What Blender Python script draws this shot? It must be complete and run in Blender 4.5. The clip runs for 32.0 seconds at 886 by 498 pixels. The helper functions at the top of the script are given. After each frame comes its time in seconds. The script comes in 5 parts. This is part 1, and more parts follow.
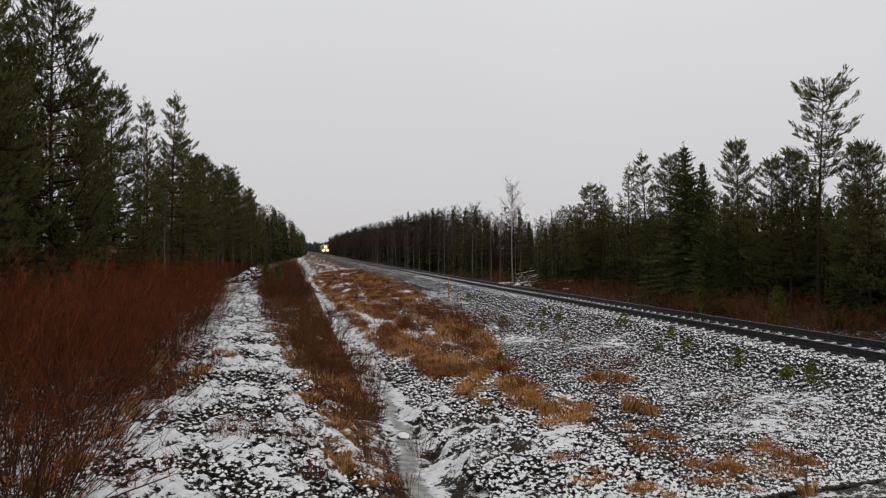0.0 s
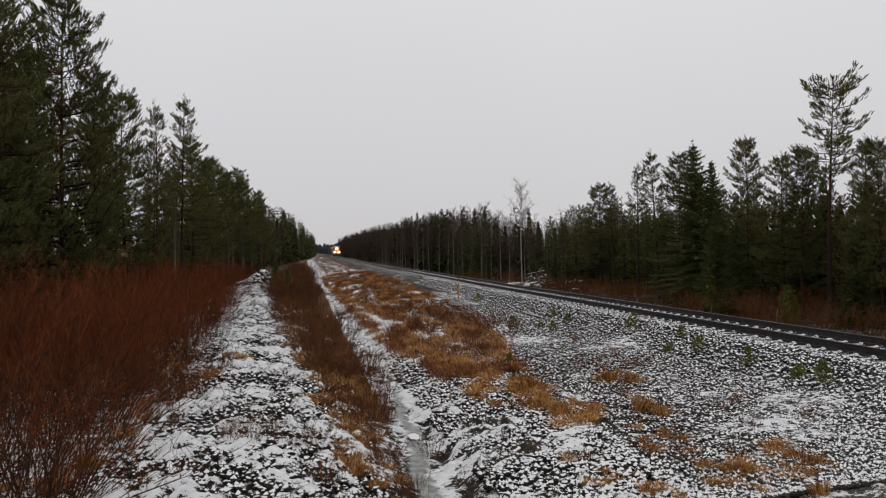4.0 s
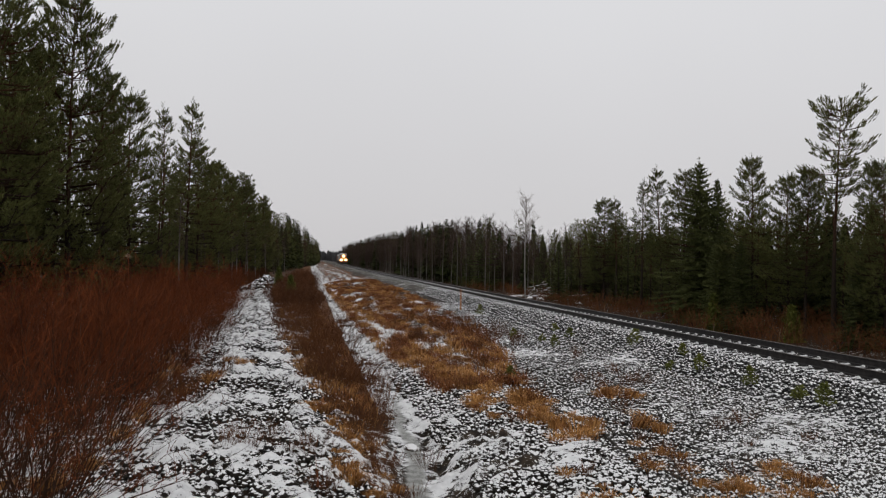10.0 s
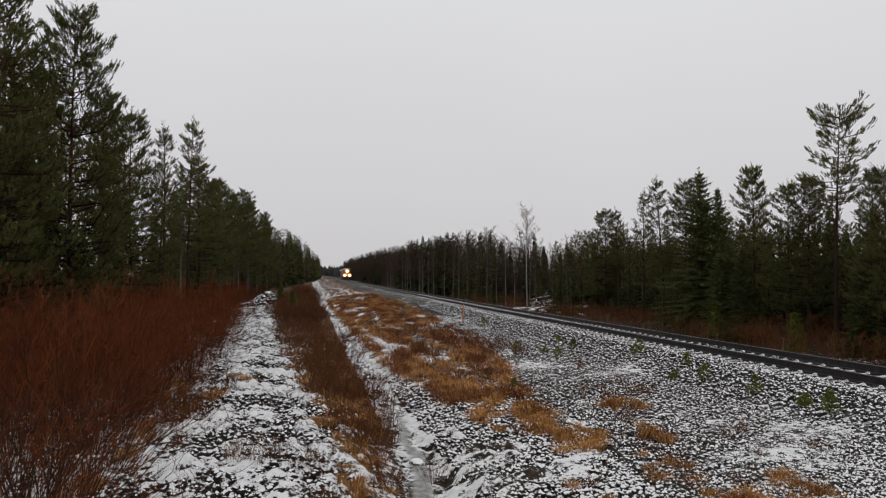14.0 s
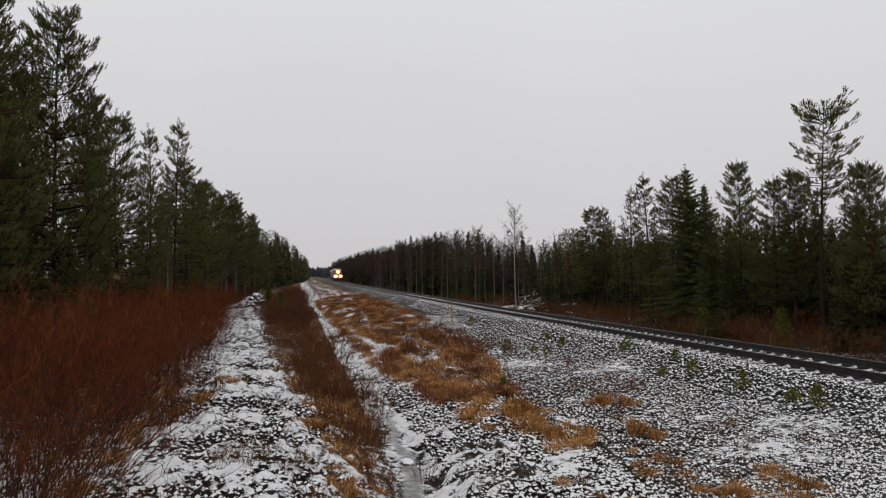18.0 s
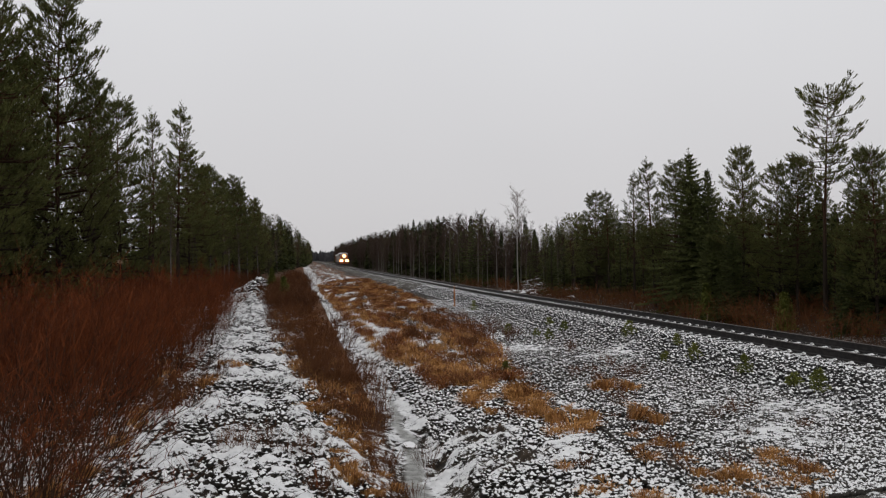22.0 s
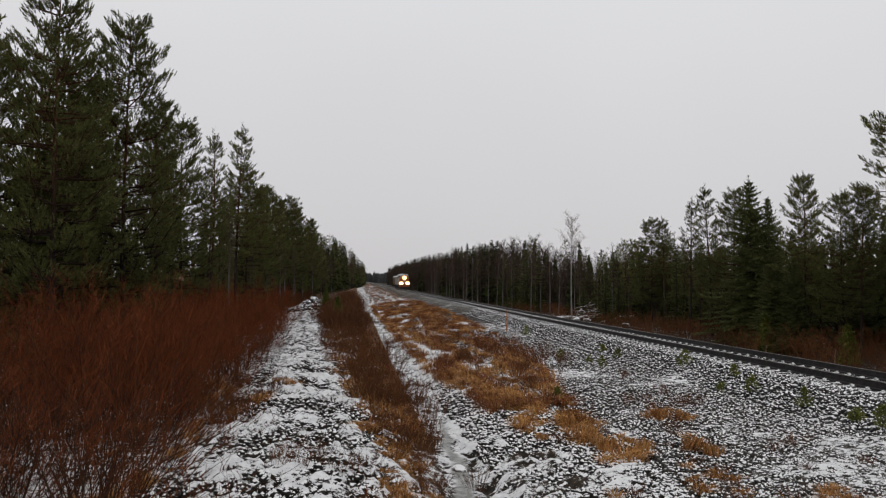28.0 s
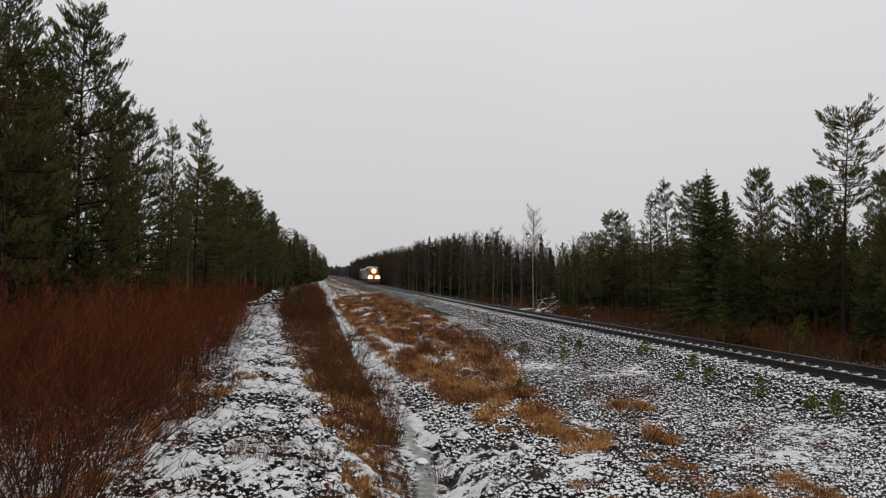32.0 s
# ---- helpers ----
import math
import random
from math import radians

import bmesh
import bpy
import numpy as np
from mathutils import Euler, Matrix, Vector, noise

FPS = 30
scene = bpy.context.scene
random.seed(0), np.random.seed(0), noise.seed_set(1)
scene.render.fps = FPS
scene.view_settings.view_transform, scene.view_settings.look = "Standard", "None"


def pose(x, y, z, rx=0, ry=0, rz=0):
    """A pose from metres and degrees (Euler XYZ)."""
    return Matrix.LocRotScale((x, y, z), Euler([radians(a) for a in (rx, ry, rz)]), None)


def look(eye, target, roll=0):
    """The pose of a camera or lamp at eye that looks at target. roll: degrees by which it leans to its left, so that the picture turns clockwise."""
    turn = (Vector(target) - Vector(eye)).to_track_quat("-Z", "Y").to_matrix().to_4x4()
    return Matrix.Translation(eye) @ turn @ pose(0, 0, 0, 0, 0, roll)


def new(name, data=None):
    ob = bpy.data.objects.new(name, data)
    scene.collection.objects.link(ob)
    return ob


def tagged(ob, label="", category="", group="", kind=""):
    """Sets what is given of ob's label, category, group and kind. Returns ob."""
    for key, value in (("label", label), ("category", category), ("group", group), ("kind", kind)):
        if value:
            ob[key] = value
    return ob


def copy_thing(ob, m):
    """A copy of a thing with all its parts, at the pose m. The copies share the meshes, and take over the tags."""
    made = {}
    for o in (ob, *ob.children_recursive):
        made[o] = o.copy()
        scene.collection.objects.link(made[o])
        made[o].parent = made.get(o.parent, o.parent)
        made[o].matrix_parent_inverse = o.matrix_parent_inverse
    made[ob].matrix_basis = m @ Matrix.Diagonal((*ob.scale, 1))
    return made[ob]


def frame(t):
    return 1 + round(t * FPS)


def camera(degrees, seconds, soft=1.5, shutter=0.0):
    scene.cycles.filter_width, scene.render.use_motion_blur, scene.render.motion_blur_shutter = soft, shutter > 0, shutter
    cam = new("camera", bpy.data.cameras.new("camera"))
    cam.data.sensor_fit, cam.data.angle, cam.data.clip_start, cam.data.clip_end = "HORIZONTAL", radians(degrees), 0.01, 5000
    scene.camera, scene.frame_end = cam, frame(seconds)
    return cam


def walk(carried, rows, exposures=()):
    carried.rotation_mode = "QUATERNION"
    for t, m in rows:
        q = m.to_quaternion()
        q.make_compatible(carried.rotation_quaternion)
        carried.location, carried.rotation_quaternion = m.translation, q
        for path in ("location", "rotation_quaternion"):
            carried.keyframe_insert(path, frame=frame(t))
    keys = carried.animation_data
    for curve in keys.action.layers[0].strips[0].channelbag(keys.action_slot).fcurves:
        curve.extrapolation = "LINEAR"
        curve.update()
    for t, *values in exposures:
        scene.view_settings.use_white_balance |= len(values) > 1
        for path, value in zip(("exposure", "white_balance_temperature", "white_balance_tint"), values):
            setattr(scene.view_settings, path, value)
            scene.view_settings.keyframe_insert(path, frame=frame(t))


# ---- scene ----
PATH = [  # seconds, eye x y z, tilt, turn, lean
    (0, -0.008, 0.042, 2.639, -0.015, -10.246, -0.500), (0.5, -0.007, 0.043, 2.639, -0.123, -9.998, -0.503),
    (1, 0.003, 0.037, 2.651, -0.204, -9.895, -0.875), (1.5, -0.005, 0.040, 2.647, -0.184, -9.826, -0.865),
    (2, -0.005, 0.033, 2.648, -0.165, -9.781, -0.764), (2.5, -0.001, 0.033, 2.653, -0.146, -9.705, -0.761),
    (3, -0.003, 0.016, 2.654, -0.099, -9.635, -0.881), (3.5, 0.006, 0.019, 2.648, -0.032, -9.602, -0.808),
    (5.5, 0.003, 0.001, 2.654, 0.232, -9.424, -1.731), (6, 0.006, 0.005, 2.657, 0.267, -9.344, -1.720),
    (6.5, 0.011, -0.001, 2.654, 0.437, -9.440, -1.546), (7, 0.005, -0.001, 2.652, 0.585, -9.341, -1.408),
    (7.5, 0.006, -0.002, 2.646, 0.611, -9.317, -1.291), (8, 0.011, -0.005, 2.655, 0.785, -9.245, -1.115),
    (8.5, 0.016, 0.017, 2.653, 0.737, -9.166, -0.635), (9, 0.015, 0.013, 2.651, 0.633, -9.250, 0.298),
    (9.5, 0.011, 0.014, 2.655, 0.662, -9.276, 0.609), (10, 0.016, 0.011, 2.656, 0.765, -9.313, 0.690),
    (10.5, 0.019, 0.008, 2.655, 0.919, -9.544, 0.604), (11, 0.008, 0.002, 2.668, 1.311, -9.569, 0.448),
    (11.5, 0.006, 0.008, 2.657, 1.587, -9.513, 0.432), (12, 0.001, 0.009, 2.662, 1.671, -9.457, 0.383),
    (12.5, 0.006, 0.016, 2.657, 1.694, -9.391, 0.208), (13, -0.003, 0.004, 2.663, 1.682, -9.340, 0.081),
    (13.5, -0.001, 0.011, 2.654, 1.697, -9.293, -0.123), (14, -0.013, 0.001, 2.649, 1.711, -9.237, -0.234),
    (14.5, -0.017, -0.009, 2.653, 1.717, -9.175, -0.297), (16.5, -0.008, 0.004, 2.648, 1.725, -9.420, -0.301),
    (17, 0.006, 0.006, 2.645, 1.759, -10.102, -0.411), (17.5, -0.004, 0.027, 2.643, 1.861, -10.162, -0.605),
    (18, 0.002, 0.031, 2.645, 1.668, -10.064, -0.910), (18.5, -0.012, 0.018, 2.642, 1.476, -10.019, -0.984),
    (19, -0.006, 0.014, 2.650, 1.479, -9.932, -0.933), (19.5, -0.002, 0.023, 2.644, 1.425, -9.796, -1.172),
    (20, 0.001, 0.021, 2.641, 1.180, -9.776, -1.274), (20.5, 0.001, 0.017, 2.645, 0.963, -9.736, -1.207),
    (21, -0.000, 0.022, 2.650, 0.473, -9.638, -1.092), (21.5, 0.003, 0.006, 2.650, 0.453, -9.651, -1.004),
    (22, 0.009, 0.005, 2.656, 0.565, -9.855, -0.884), (22.5, 0.005, 0.006, 2.654, 0.640, -9.976, -0.793),
    (23, 0.012, 0.012, 2.647, 0.644, -9.977, -0.768), (23.5, 0.007, 0.014, 2.648, 0.657, -9.904, -1.054),
    (24, -0.000, 0.019, 2.649, 0.604, -9.821, -1.135), (24.5, -0.012, 0.011, 2.645, 0.675, -9.568, -1.346),
    (25, 0.006, -0.004, 2.652, 0.679, -9.294, -1.700), (25.5, 0.000, -0.040, 2.650, 1.988, -8.867, -1.396),
    (27.5, -0.001, -0.071, 2.656, 2.104, -6.811, 0.787), (28, -0.022, -0.084, 2.641, 2.224, -6.131, 0.398),
    (28.5, -0.011, -0.075, 2.642, 2.216, -6.047, -0.020), (29, -0.023, -0.101, 2.644, 2.232, -5.980, -0.135),
    (29.5, 0.001, -0.067, 2.639, 1.985, -6.221, -0.409), (30, -0.005, -0.059, 2.632, 1.863, -7.506, -0.167),
    (30.5, -0.011, -0.029, 2.645, 1.865, -8.486, 0.227), (31, -0.000, -0.012, 2.644, 1.864, -8.609, 0.169),
    (31.5, -0.004, -0.012, 2.643, 1.873, -8.584, -0.341), (32, -0.005, -0.007, 2.639, 1.744, -8.774, 0.168),
]
cam = camera(56.87, 32.0, 1.2)
import functools

walk(cam, [(t, pose(x, y, z, 90 + tilt, 0, turn) @ pose(0, 0, 0, 0, 0, lean)) for t, x, y, z, tilt, turn, lean in PATH])
scene.view_settings.exposure = 0.0

# ---- world and light: one flat overcast winter sky ----
SUN_EL, SUN_AZ = radians(14), radians(200)


def make_world():
    world = bpy.data.worlds.new("overcast_sky")
    scene.world = world
    world.use_nodes = True
    nt = world.node_tree
    nt.nodes.clear()
    out, bg = nt.nodes.new("ShaderNodeOutputWorld"), nt.nodes.new("ShaderNodeBackground")
    sky = nt.nodes.new("ShaderNodeTexSky")
    sky.sky_type, sky.sun_disc, sky.sun_elevation, sky.sun_rotation = "NISHITA", False, SUN_EL, SUN_AZ
    hsv = nt.nodes.new("ShaderNodeHueSaturation")
    hsv.inputs["Saturation"].default_value, hsv.inputs["Value"].default_value = 0.15, 0.08
    nt.links.new(sky.outputs[0], hsv.inputs["Color"])
    # the cloud sheet: a pale grey veil, slightly darker low down
    geo = nt.nodes.new("ShaderNodeTexCoord")
    sep = nt.nodes.new("ShaderNodeSeparateXYZ")
    nt.links.new(geo.outputs["Generated"], sep.inputs[0])
    ramp = nt.nodes.new("ShaderNodeValToRGB")
    ramp.color_ramp.elements[0].position, ramp.color_ramp.elements[0].color = 0.0, (0.598, 0.584, 0.597, 1)
    ramp.color_ramp.elements[1].position, ramp.color_ramp.elements[1].color = 0.34, (0.744, 0.746, 0.768, 1)
    nt.links.new(sep.outputs["Z"], ramp.inputs[0])
    cloud = nt.nodes.new("ShaderNodeTexNoise")
    cloud.inputs["Scale"].default_value, cloud.inputs["Detail"].default_value = 2.2, 3
    nt.links.new(geo.outputs["Generated"], cloud.inputs["Vector"])
    lift = nt.nodes.new("ShaderNodeMapRange")
    lift.inputs["To Min"].default_value, lift.inputs["To Max"].default_value = 0.95, 1.05
    nt.links.new(cloud.outputs["Fac"], lift.inputs["Value"])
    veil = nt.nodes.new("ShaderNodeVectorMath")
    veil.operation = "SCALE"
    nt.links.new(ramp.outputs[0], veil.inputs[0])
    nt.links.new(lift.outputs[0], veil.inputs["Scale"])
    mix = nt.nodes.new("ShaderNodeMixRGB")
    mix.inputs[0].default_value = 0.94
    nt.links.new(hsv.outputs[0], mix.inputs[1])
    nt.links.new(veil.outputs[0], mix.inputs[2])
    nt.links.new(mix.outputs[0], bg.inputs[0])
    bg.inputs[1].default_value = 1.0
    nt.links.new(bg.outputs[0], out.inputs[0])


make_world()
sun = new("sun", bpy.data.lights.new("sun", "SUN"))
sun.data.energy, sun.data.angle, sun.data.color = 0.5, radians(40), (1, 0.98, 0.95)
sun.matrix_world = look((0, 0, 60), Vector((0, 0, 60)) - 10 * Vector((math.sin(SUN_AZ) * math.cos(1.0), math.cos(SUN_AZ) * math.cos(1.0), math.sin(1.0))))


# ---- materials ----
class Mat:
    """A node material with a few short-hands."""

    def __init__(self, name, rough=0.8, metal=0.0, spec=0.3):
        self.m = bpy.data.materials.new(name)
        self.m.use_nodes = True
        self.nt = self.m.node_tree
        self.p = self.nt.nodes["Principled BSDF"]
        self.p.inputs["Roughness"].default_value = rough
        self.p.inputs["Metallic"].default_value = metal
        self.p.inputs["Specular IOR Level"].default_value = spec
        self.tc = self.nt.nodes.new("ShaderNodeNewGeometry")

    def link(self, a, b):
        self.nt.links.new(a, b)

    def noise(self, scale, detail=3.0, rough=0.6, stretch=None):
        n = self.nt.nodes.new("ShaderNodeTexNoise")
        n.inputs["Scale"].default_value, n.inputs["Detail"].default_value, n.inputs["Roughness"].default_value = scale, detail, rough
        src = self.nt.nodes.new("ShaderNodeTexCoord").outputs["Object"]
        if stretch:
            mp = self.nt.nodes.new("ShaderNodeMapping")
            mp.inputs["Scale"].default_value = stretch
            self.link(src, mp.inputs["Vector"])
            src = mp.outputs[0]
        self.link(src, n.inputs["Vector"])
        return n.outputs["Fac"]

    def range(self, v, a, b, c=0.0, d=1.0, smooth=True):
        n = self.nt.nodes.new("ShaderNodeMapRange")
        n.interpolation_type = "SMOOTHSTEP" if smooth else "LINEAR"
        for k, x in zip(("From Min", "From Max", "To Min", "To Max"), (a, b, c, d)):
            n.inputs[k].default_value = x
        self.link(v, n.inputs["Value"])
        return n.outputs[0]

    def math(self, op, a, b):
        n = self.nt.nodes.new("ShaderNodeMath")
        n.operation = op
        for i, v in enumerate((a, b)):
            if isinstance(v, (int, float)):
                n.inputs[i].default_value = v
            else:
                self.link(v, n.inputs[i])
        return n.outputs[0]

    def mix(self, fac, a, b):
        n = self.nt.nodes.new("ShaderNodeMixRGB")
        for i, v in enumerate((fac, a, b)):
            if isinstance(v, (int, float)):
                n.inputs[i].default_value = v
            elif isinstance(v, tuple):
                n.inputs[i].default_value = (*v, 1)
            else:
                self.link(v, n.inputs[i])
        return n.outputs[0]

    def attr(self, name):
        n = self.nt.nodes.new("ShaderNodeAttribute")
        n.attribute_name = name
        return n.outputs["Fac"]

    def random(self):
        return self.nt.nodes.new("ShaderNodeObjectInfo").outputs["Random"]

    def island(self):
        return self.tc.outputs["Random Per Island"]

    def up(self):
        n = self.nt.nodes.new("ShaderNodeSeparateXYZ")
        self.link(self.tc.outputs["Normal"], n.inputs[0])
        return n.outputs["Z"]

    def color(self, c):
        if isinstance(c, tuple):
            self.p.inputs["Base Color"].default_value = (*c, 1)
        else:
            self.link(c, self.p.inputs["Base Color"])
        return self

    def bump(self, h, strength=0.4, dist=0.02):
        n = self.nt.nodes.new("ShaderNodeBump")
        n.inputs["Strength"].default_value, n.inputs["Distance"].default_value = strength, dist
        self.link(h, n.inputs["Height"])
        self.link(n.outputs[0], self.p.inputs["Normal"])
        return self


def two_tone(name, a, b, scale, rough=0.85, spec=0.2, by="random", stretch=None, bump=0.0):
    """A surface between two colours by grain, and from piece to piece."""
    m = Mat(name, rough, 0, spec)
    g = m.noise(scale, 4, 0.65, stretch)
    v = m.random() if by == "random" else m.island()
    f = m.math("ADD", m.range(g, 0.3, 0.7, 0, 0.6), m.math("MULTIPLY", v, 0.4))
    m.color(m.mix(f, a, b))
    if bump:
        m.bump(g, bump, 0.01)
    return m.m


SNOW = (0.80, 0.80, 0.80)


def ground_material():
    m = Mat("ground", 0.9, 0, 0.15)
    fine, mid, big = m.noise(11, 4, 0.7), m.noise(4.5, 4), m.noise(0.7, 3)
    grain = m.noise(45, 3)
    soil = m.mix(m.range(mid, 0.35, 0.65), (0.012, 0.009, 0.007), (0.05, 0.036, 0.024))
    straw = m.mix(m.range(grain, 0.35, 0.66), (0.07, 0.026, 0.009), (0.27, 0.12, 0.042))
    straw = m.mix(m.range(mid, 0.42, 0.62, 0, 0.75), straw, (0.07, 0.026, 0.012))
    moss = m.mix(m.range(mid, 0.4, 0.6), (0.014, 0.008, 0.005), (0.04, 0.023, 0.012))
    gravel = m.mix(m.range(grain, 0.36, 0.64), (0.014, 0.0135, 0.012), (0.13, 0.118, 0.10))
    c = m.mix(m.attr("straw"), soil, straw)
    c = m.mix(m.attr("wood_floor"), c, moss)
    c = m.mix(m.attr("gravel"), c, gravel)
    wob = m.math("ADD", m.math("MULTIPLY", m.math("SUBTRACT", fine, 0.5), 1.9), m.math("MULTIPLY", m.math("SUBTRACT", mid, 0.5), 1.3))
    wob = m.math("ADD", wob, m.math("MULTIPLY", m.math("SUBTRACT", grain, 0.5), 0.8))
    s = m.range(m.math("ADD", m.attr("snow"), wob), 0.475, 0.575)
    white = m.mix(m.range(mid, 0.3, 0.7), (0.62, 0.62, 0.625), SNOW)
    c = m.mix(s, c, white)
    ice = m.mix(m.range(mid, 0.4, 0.6), (0.20, 0.20, 0.185), (0.36, 0.36, 0.34))
    iced = m.attr("ice")
    c = m.mix(iced, c, ice)
    m.color(c)
    m.link(m.range(iced, 0, 1, 0.9, 0.3), m.p.inputs["Roughness"])
    m.bump(m.math("ADD", grain, m.math("MULTIPLY", s, 0.8)), 0.6, 0.035)
    return m.m


def stone_material(name, dark, light, lo, hi):
    """Broken stone with snow lying on the faces that look up."""
    m = Mat(name, 0.85, 0, 0.25)
    c = m.mix(m.island(), dark, light)
    c = m.mix(m.range(m.noise(30, 3), 0.35, 0.7, 0, 0.5), c, dark)
    lie = m.math("ADD", m.up(), m.math("MULTIPLY", m.math("SUBTRACT", m.noise(9, 3), 0.5), 1.1))
    m.color(m.mix(m.range(lie, lo, hi), c, SNOW))
    m.bump(m.noise(60, 3), 0.4, 0.01)
    return m.m


def bark_material(name, low, high, spot=None, height=9.0):
    m = Mat(name, 0.95, 0, 0.1)
    sep = m.nt.nodes.new("ShaderNodeSeparateXYZ")
    m.link(m.nt.nodes.new("ShaderNodeTexCoord").outputs["Object"], sep.inputs[0])
    c = m.mix(m.range(sep.outputs["Z"], height * 0.3, height * 0.75), low, high)
    g = m.noise(14, 4, 0.7, (1, 1, 0.25))
    c = m.mix(m.range(g, 0.4, 0.7, 0, 0.7), c, tuple(0.45 * v for v in low) if spot is None else spot)
    m.color(c)
    m.bump(g, 0.6, 0.02)
    return m.m


def leaf_material(name, dark, light, rough=0.7):
    m = Mat(name, rough, 0, 0.06)
    big = m.noise(0.6, 2)
    f = m.math("ADD", m.math("MULTIPLY", m.island(), 0.4), m.math("MULTIPLY", m.random(), 0.38))
    f = m.math("ADD", f, m.range(big, 0.35, 0.65, 0, 0.3))
    m.color(m.mix(f, dark, light))
    return m.m


def grass_material():
    """Dead grass: straw, rust and wine-red patches, blade by blade."""
    m = Mat("dry_grass", 0.8, 0, 0.2)
    patch, small = m.noise(0.9, 3, 0.6, (1, 0.22, 1)), m.noise(3.4, 3, 0.6, (1, 0.5, 1))
    straw = m.mix(m.island(), (0.22, 0.088, 0.021), (0.62, 0.335, 0.115))
    rust = m.mix(m.island(), (0.055, 0.018, 0.007), (0.27, 0.090, 0.025))
    m.color(m.mix(m.range(m.math("ADD", patch, m.math("MULTIPLY", small, 0.6)), 0.67, 0.88), straw, rust))
    return m.m


def paint_material(name, col, rough=0.45, dirt=0.5):
    m = Mat(name, rough, 0, 0.4)
    g = m.noise(1.3, 5, 0.65, (1, 1, 0.5))
    m.color(m.mix(m.range(g, 0.42, 0.75, 0, dirt), col, (0.07, 0.055, 0.045)))
    m.link(m.range(g, 0.4, 0.7, rough, 0.85), m.p.inputs["Roughness"])
    return m.m


def glow_material(name, col, power):
    m = Mat(name, 0.3)
    m.color((0.9, 0.85, 0.7))
    m.p.inputs["Emission Color"].default_value = (*col, 1)
    m.p.inputs["Emission Strength"].default_value = power
    return m.m


M_GROUND = ground_material()
M_BALLAST = stone_material("ballast_stone", (0.010, 0.010, 0.0105), (0.085, 0.082, 0.078), 0.69, 0.85)
M_CHIP = stone_material("slope_stone", (0.011, 0.010, 0.009), (0.090, 0.081, 0.070), 0.72, 0.90)
M_CLOD = stone_material("snowy_clod", (0.009, 0.008, 0.006), (0.035, 0.027, 0.020), 0.64, 0.80)
M_ROCK = stone_material("boulder", (0.03, 0.029, 0.027), (0.10, 0.095, 0.09), 0.25, 0.7)
M_PINE_BARK = bark_material("pine_bark", (0.03, 0.022, 0.017), (0.085, 0.04, 0.02))
M_SPRUCE_BARK = bark_material("spruce_bark", (0.035, 0.028, 0.022), (0.06, 0.045, 0.035))
M_BIRCH_BARK = bark_material("birch_bark", (0.17, 0.155, 0.14), (0.12, 0.10, 0.09), (0.04, 0.033, 0.03))
M_WHITE_BARK = bark_material("white_birch_bark", (0.25, 0.232, 0.21), (0.26, 0.235, 0.212), (0.08, 0.07, 0.065))
M_GREY_BARK = bark_material("grey_bark", (0.07, 0.052, 0.043), (0.06, 0.04, 0.033))
M_PINE = leaf_material("pine_needles", (0.042, 0.049, 0.018), (0.150, 0.152, 0.050))
M_SPRUCE = leaf_material("spruce_needles", (0.026, 0.033, 0.012), (0.100, 0.108, 0.038))
# far and deep-wood spruces: about half the near spruces' base colour
M_FAR_SPRUCE = leaf_material("dark_spruce_needles", (0.012, 0.016, 0.006), (0.052, 0.060, 0.019))
M_SEEDLING = leaf_material("seedling_needles", (0.045, 0.058, 0.013), (0.17, 0.175, 0.04))
# the ridge's flat grey has the haze of distance mixed into the colour
M_HAZE_RIDGE = leaf_material("haze_grey_forest", (0.035, 0.035, 0.037), (0.065, 0.063, 0.064))
M_TWIG = leaf_material("birch_twigs", (0.055, 0.036, 0.028), (0.13, 0.09, 0.075))
M_THICKET = leaf_material("bare_wood_twigs", (0.020, 0.013, 0.009), (0.064, 0.043, 0.031))
M_PALE_TWIG = leaf_material("pale_birch_twigs", (0.12, 0.10, 0.088), (0.29, 0.25, 0.225))
M_GRASS = grass_material()
M_WILLOW = leaf_material("willow_twigs", (0.034, 0.0085, 0.0035), (0.20, 0.055, 0.017), 0.7)
M_STEM = leaf_material("willow_stems", (0.014, 0.008, 0.006), (0.062, 0.030, 0.017), 0.8)
M_SHRUB = leaf_material("shrub_stems", (0.036, 0.014, 0.007), (0.17, 0.070, 0.028), 0.6)


# ---- geometry helpers ----
@functools.lru_cache(None)
def lattice(seed):
    return np.random.RandomState(seed).rand(256, 256)


def vnoise(x, y, size, seed):
    """Smooth value noise in 0..1 with cells of that size in metres."""
    g = lattice(seed)
    x, y = np.asarray(x) / size, np.asarray(y) / size
    i, j = np.floor(x).astype(int), np.floor(y).astype(int)
    u, v = x - i, y - j
    u, v = u * u * (3 - 2 * u), v * v * (3 - 2 * v)
    a, b = g[i % 256, j % 256], g[(i + 1) % 256, j % 256]
    c, d = g[i % 256, (j + 1) % 256], g[(i + 1) % 256, (j + 1) % 256]
    return (a * (1 - u) + b * u) * (1 - v) + (c * (1 - u) + d * u) * v


def fbm(x, y, size, seed, octaves=3):
    total, amp, norm = 0, 1.0, 0
    for k in range(octaves):
        total, norm = total + amp * vnoise(x + 17.3 * k, y - 9.1 * k, size / 2 ** k, seed + k), norm + amp
        amp *= 0.55
    return total / norm


def smooth(a, b, v):
    t = np.clip((np.asarray(v, float) - a) / (b - a), 0, 1)
    return t * t * (3 - 2 * t)


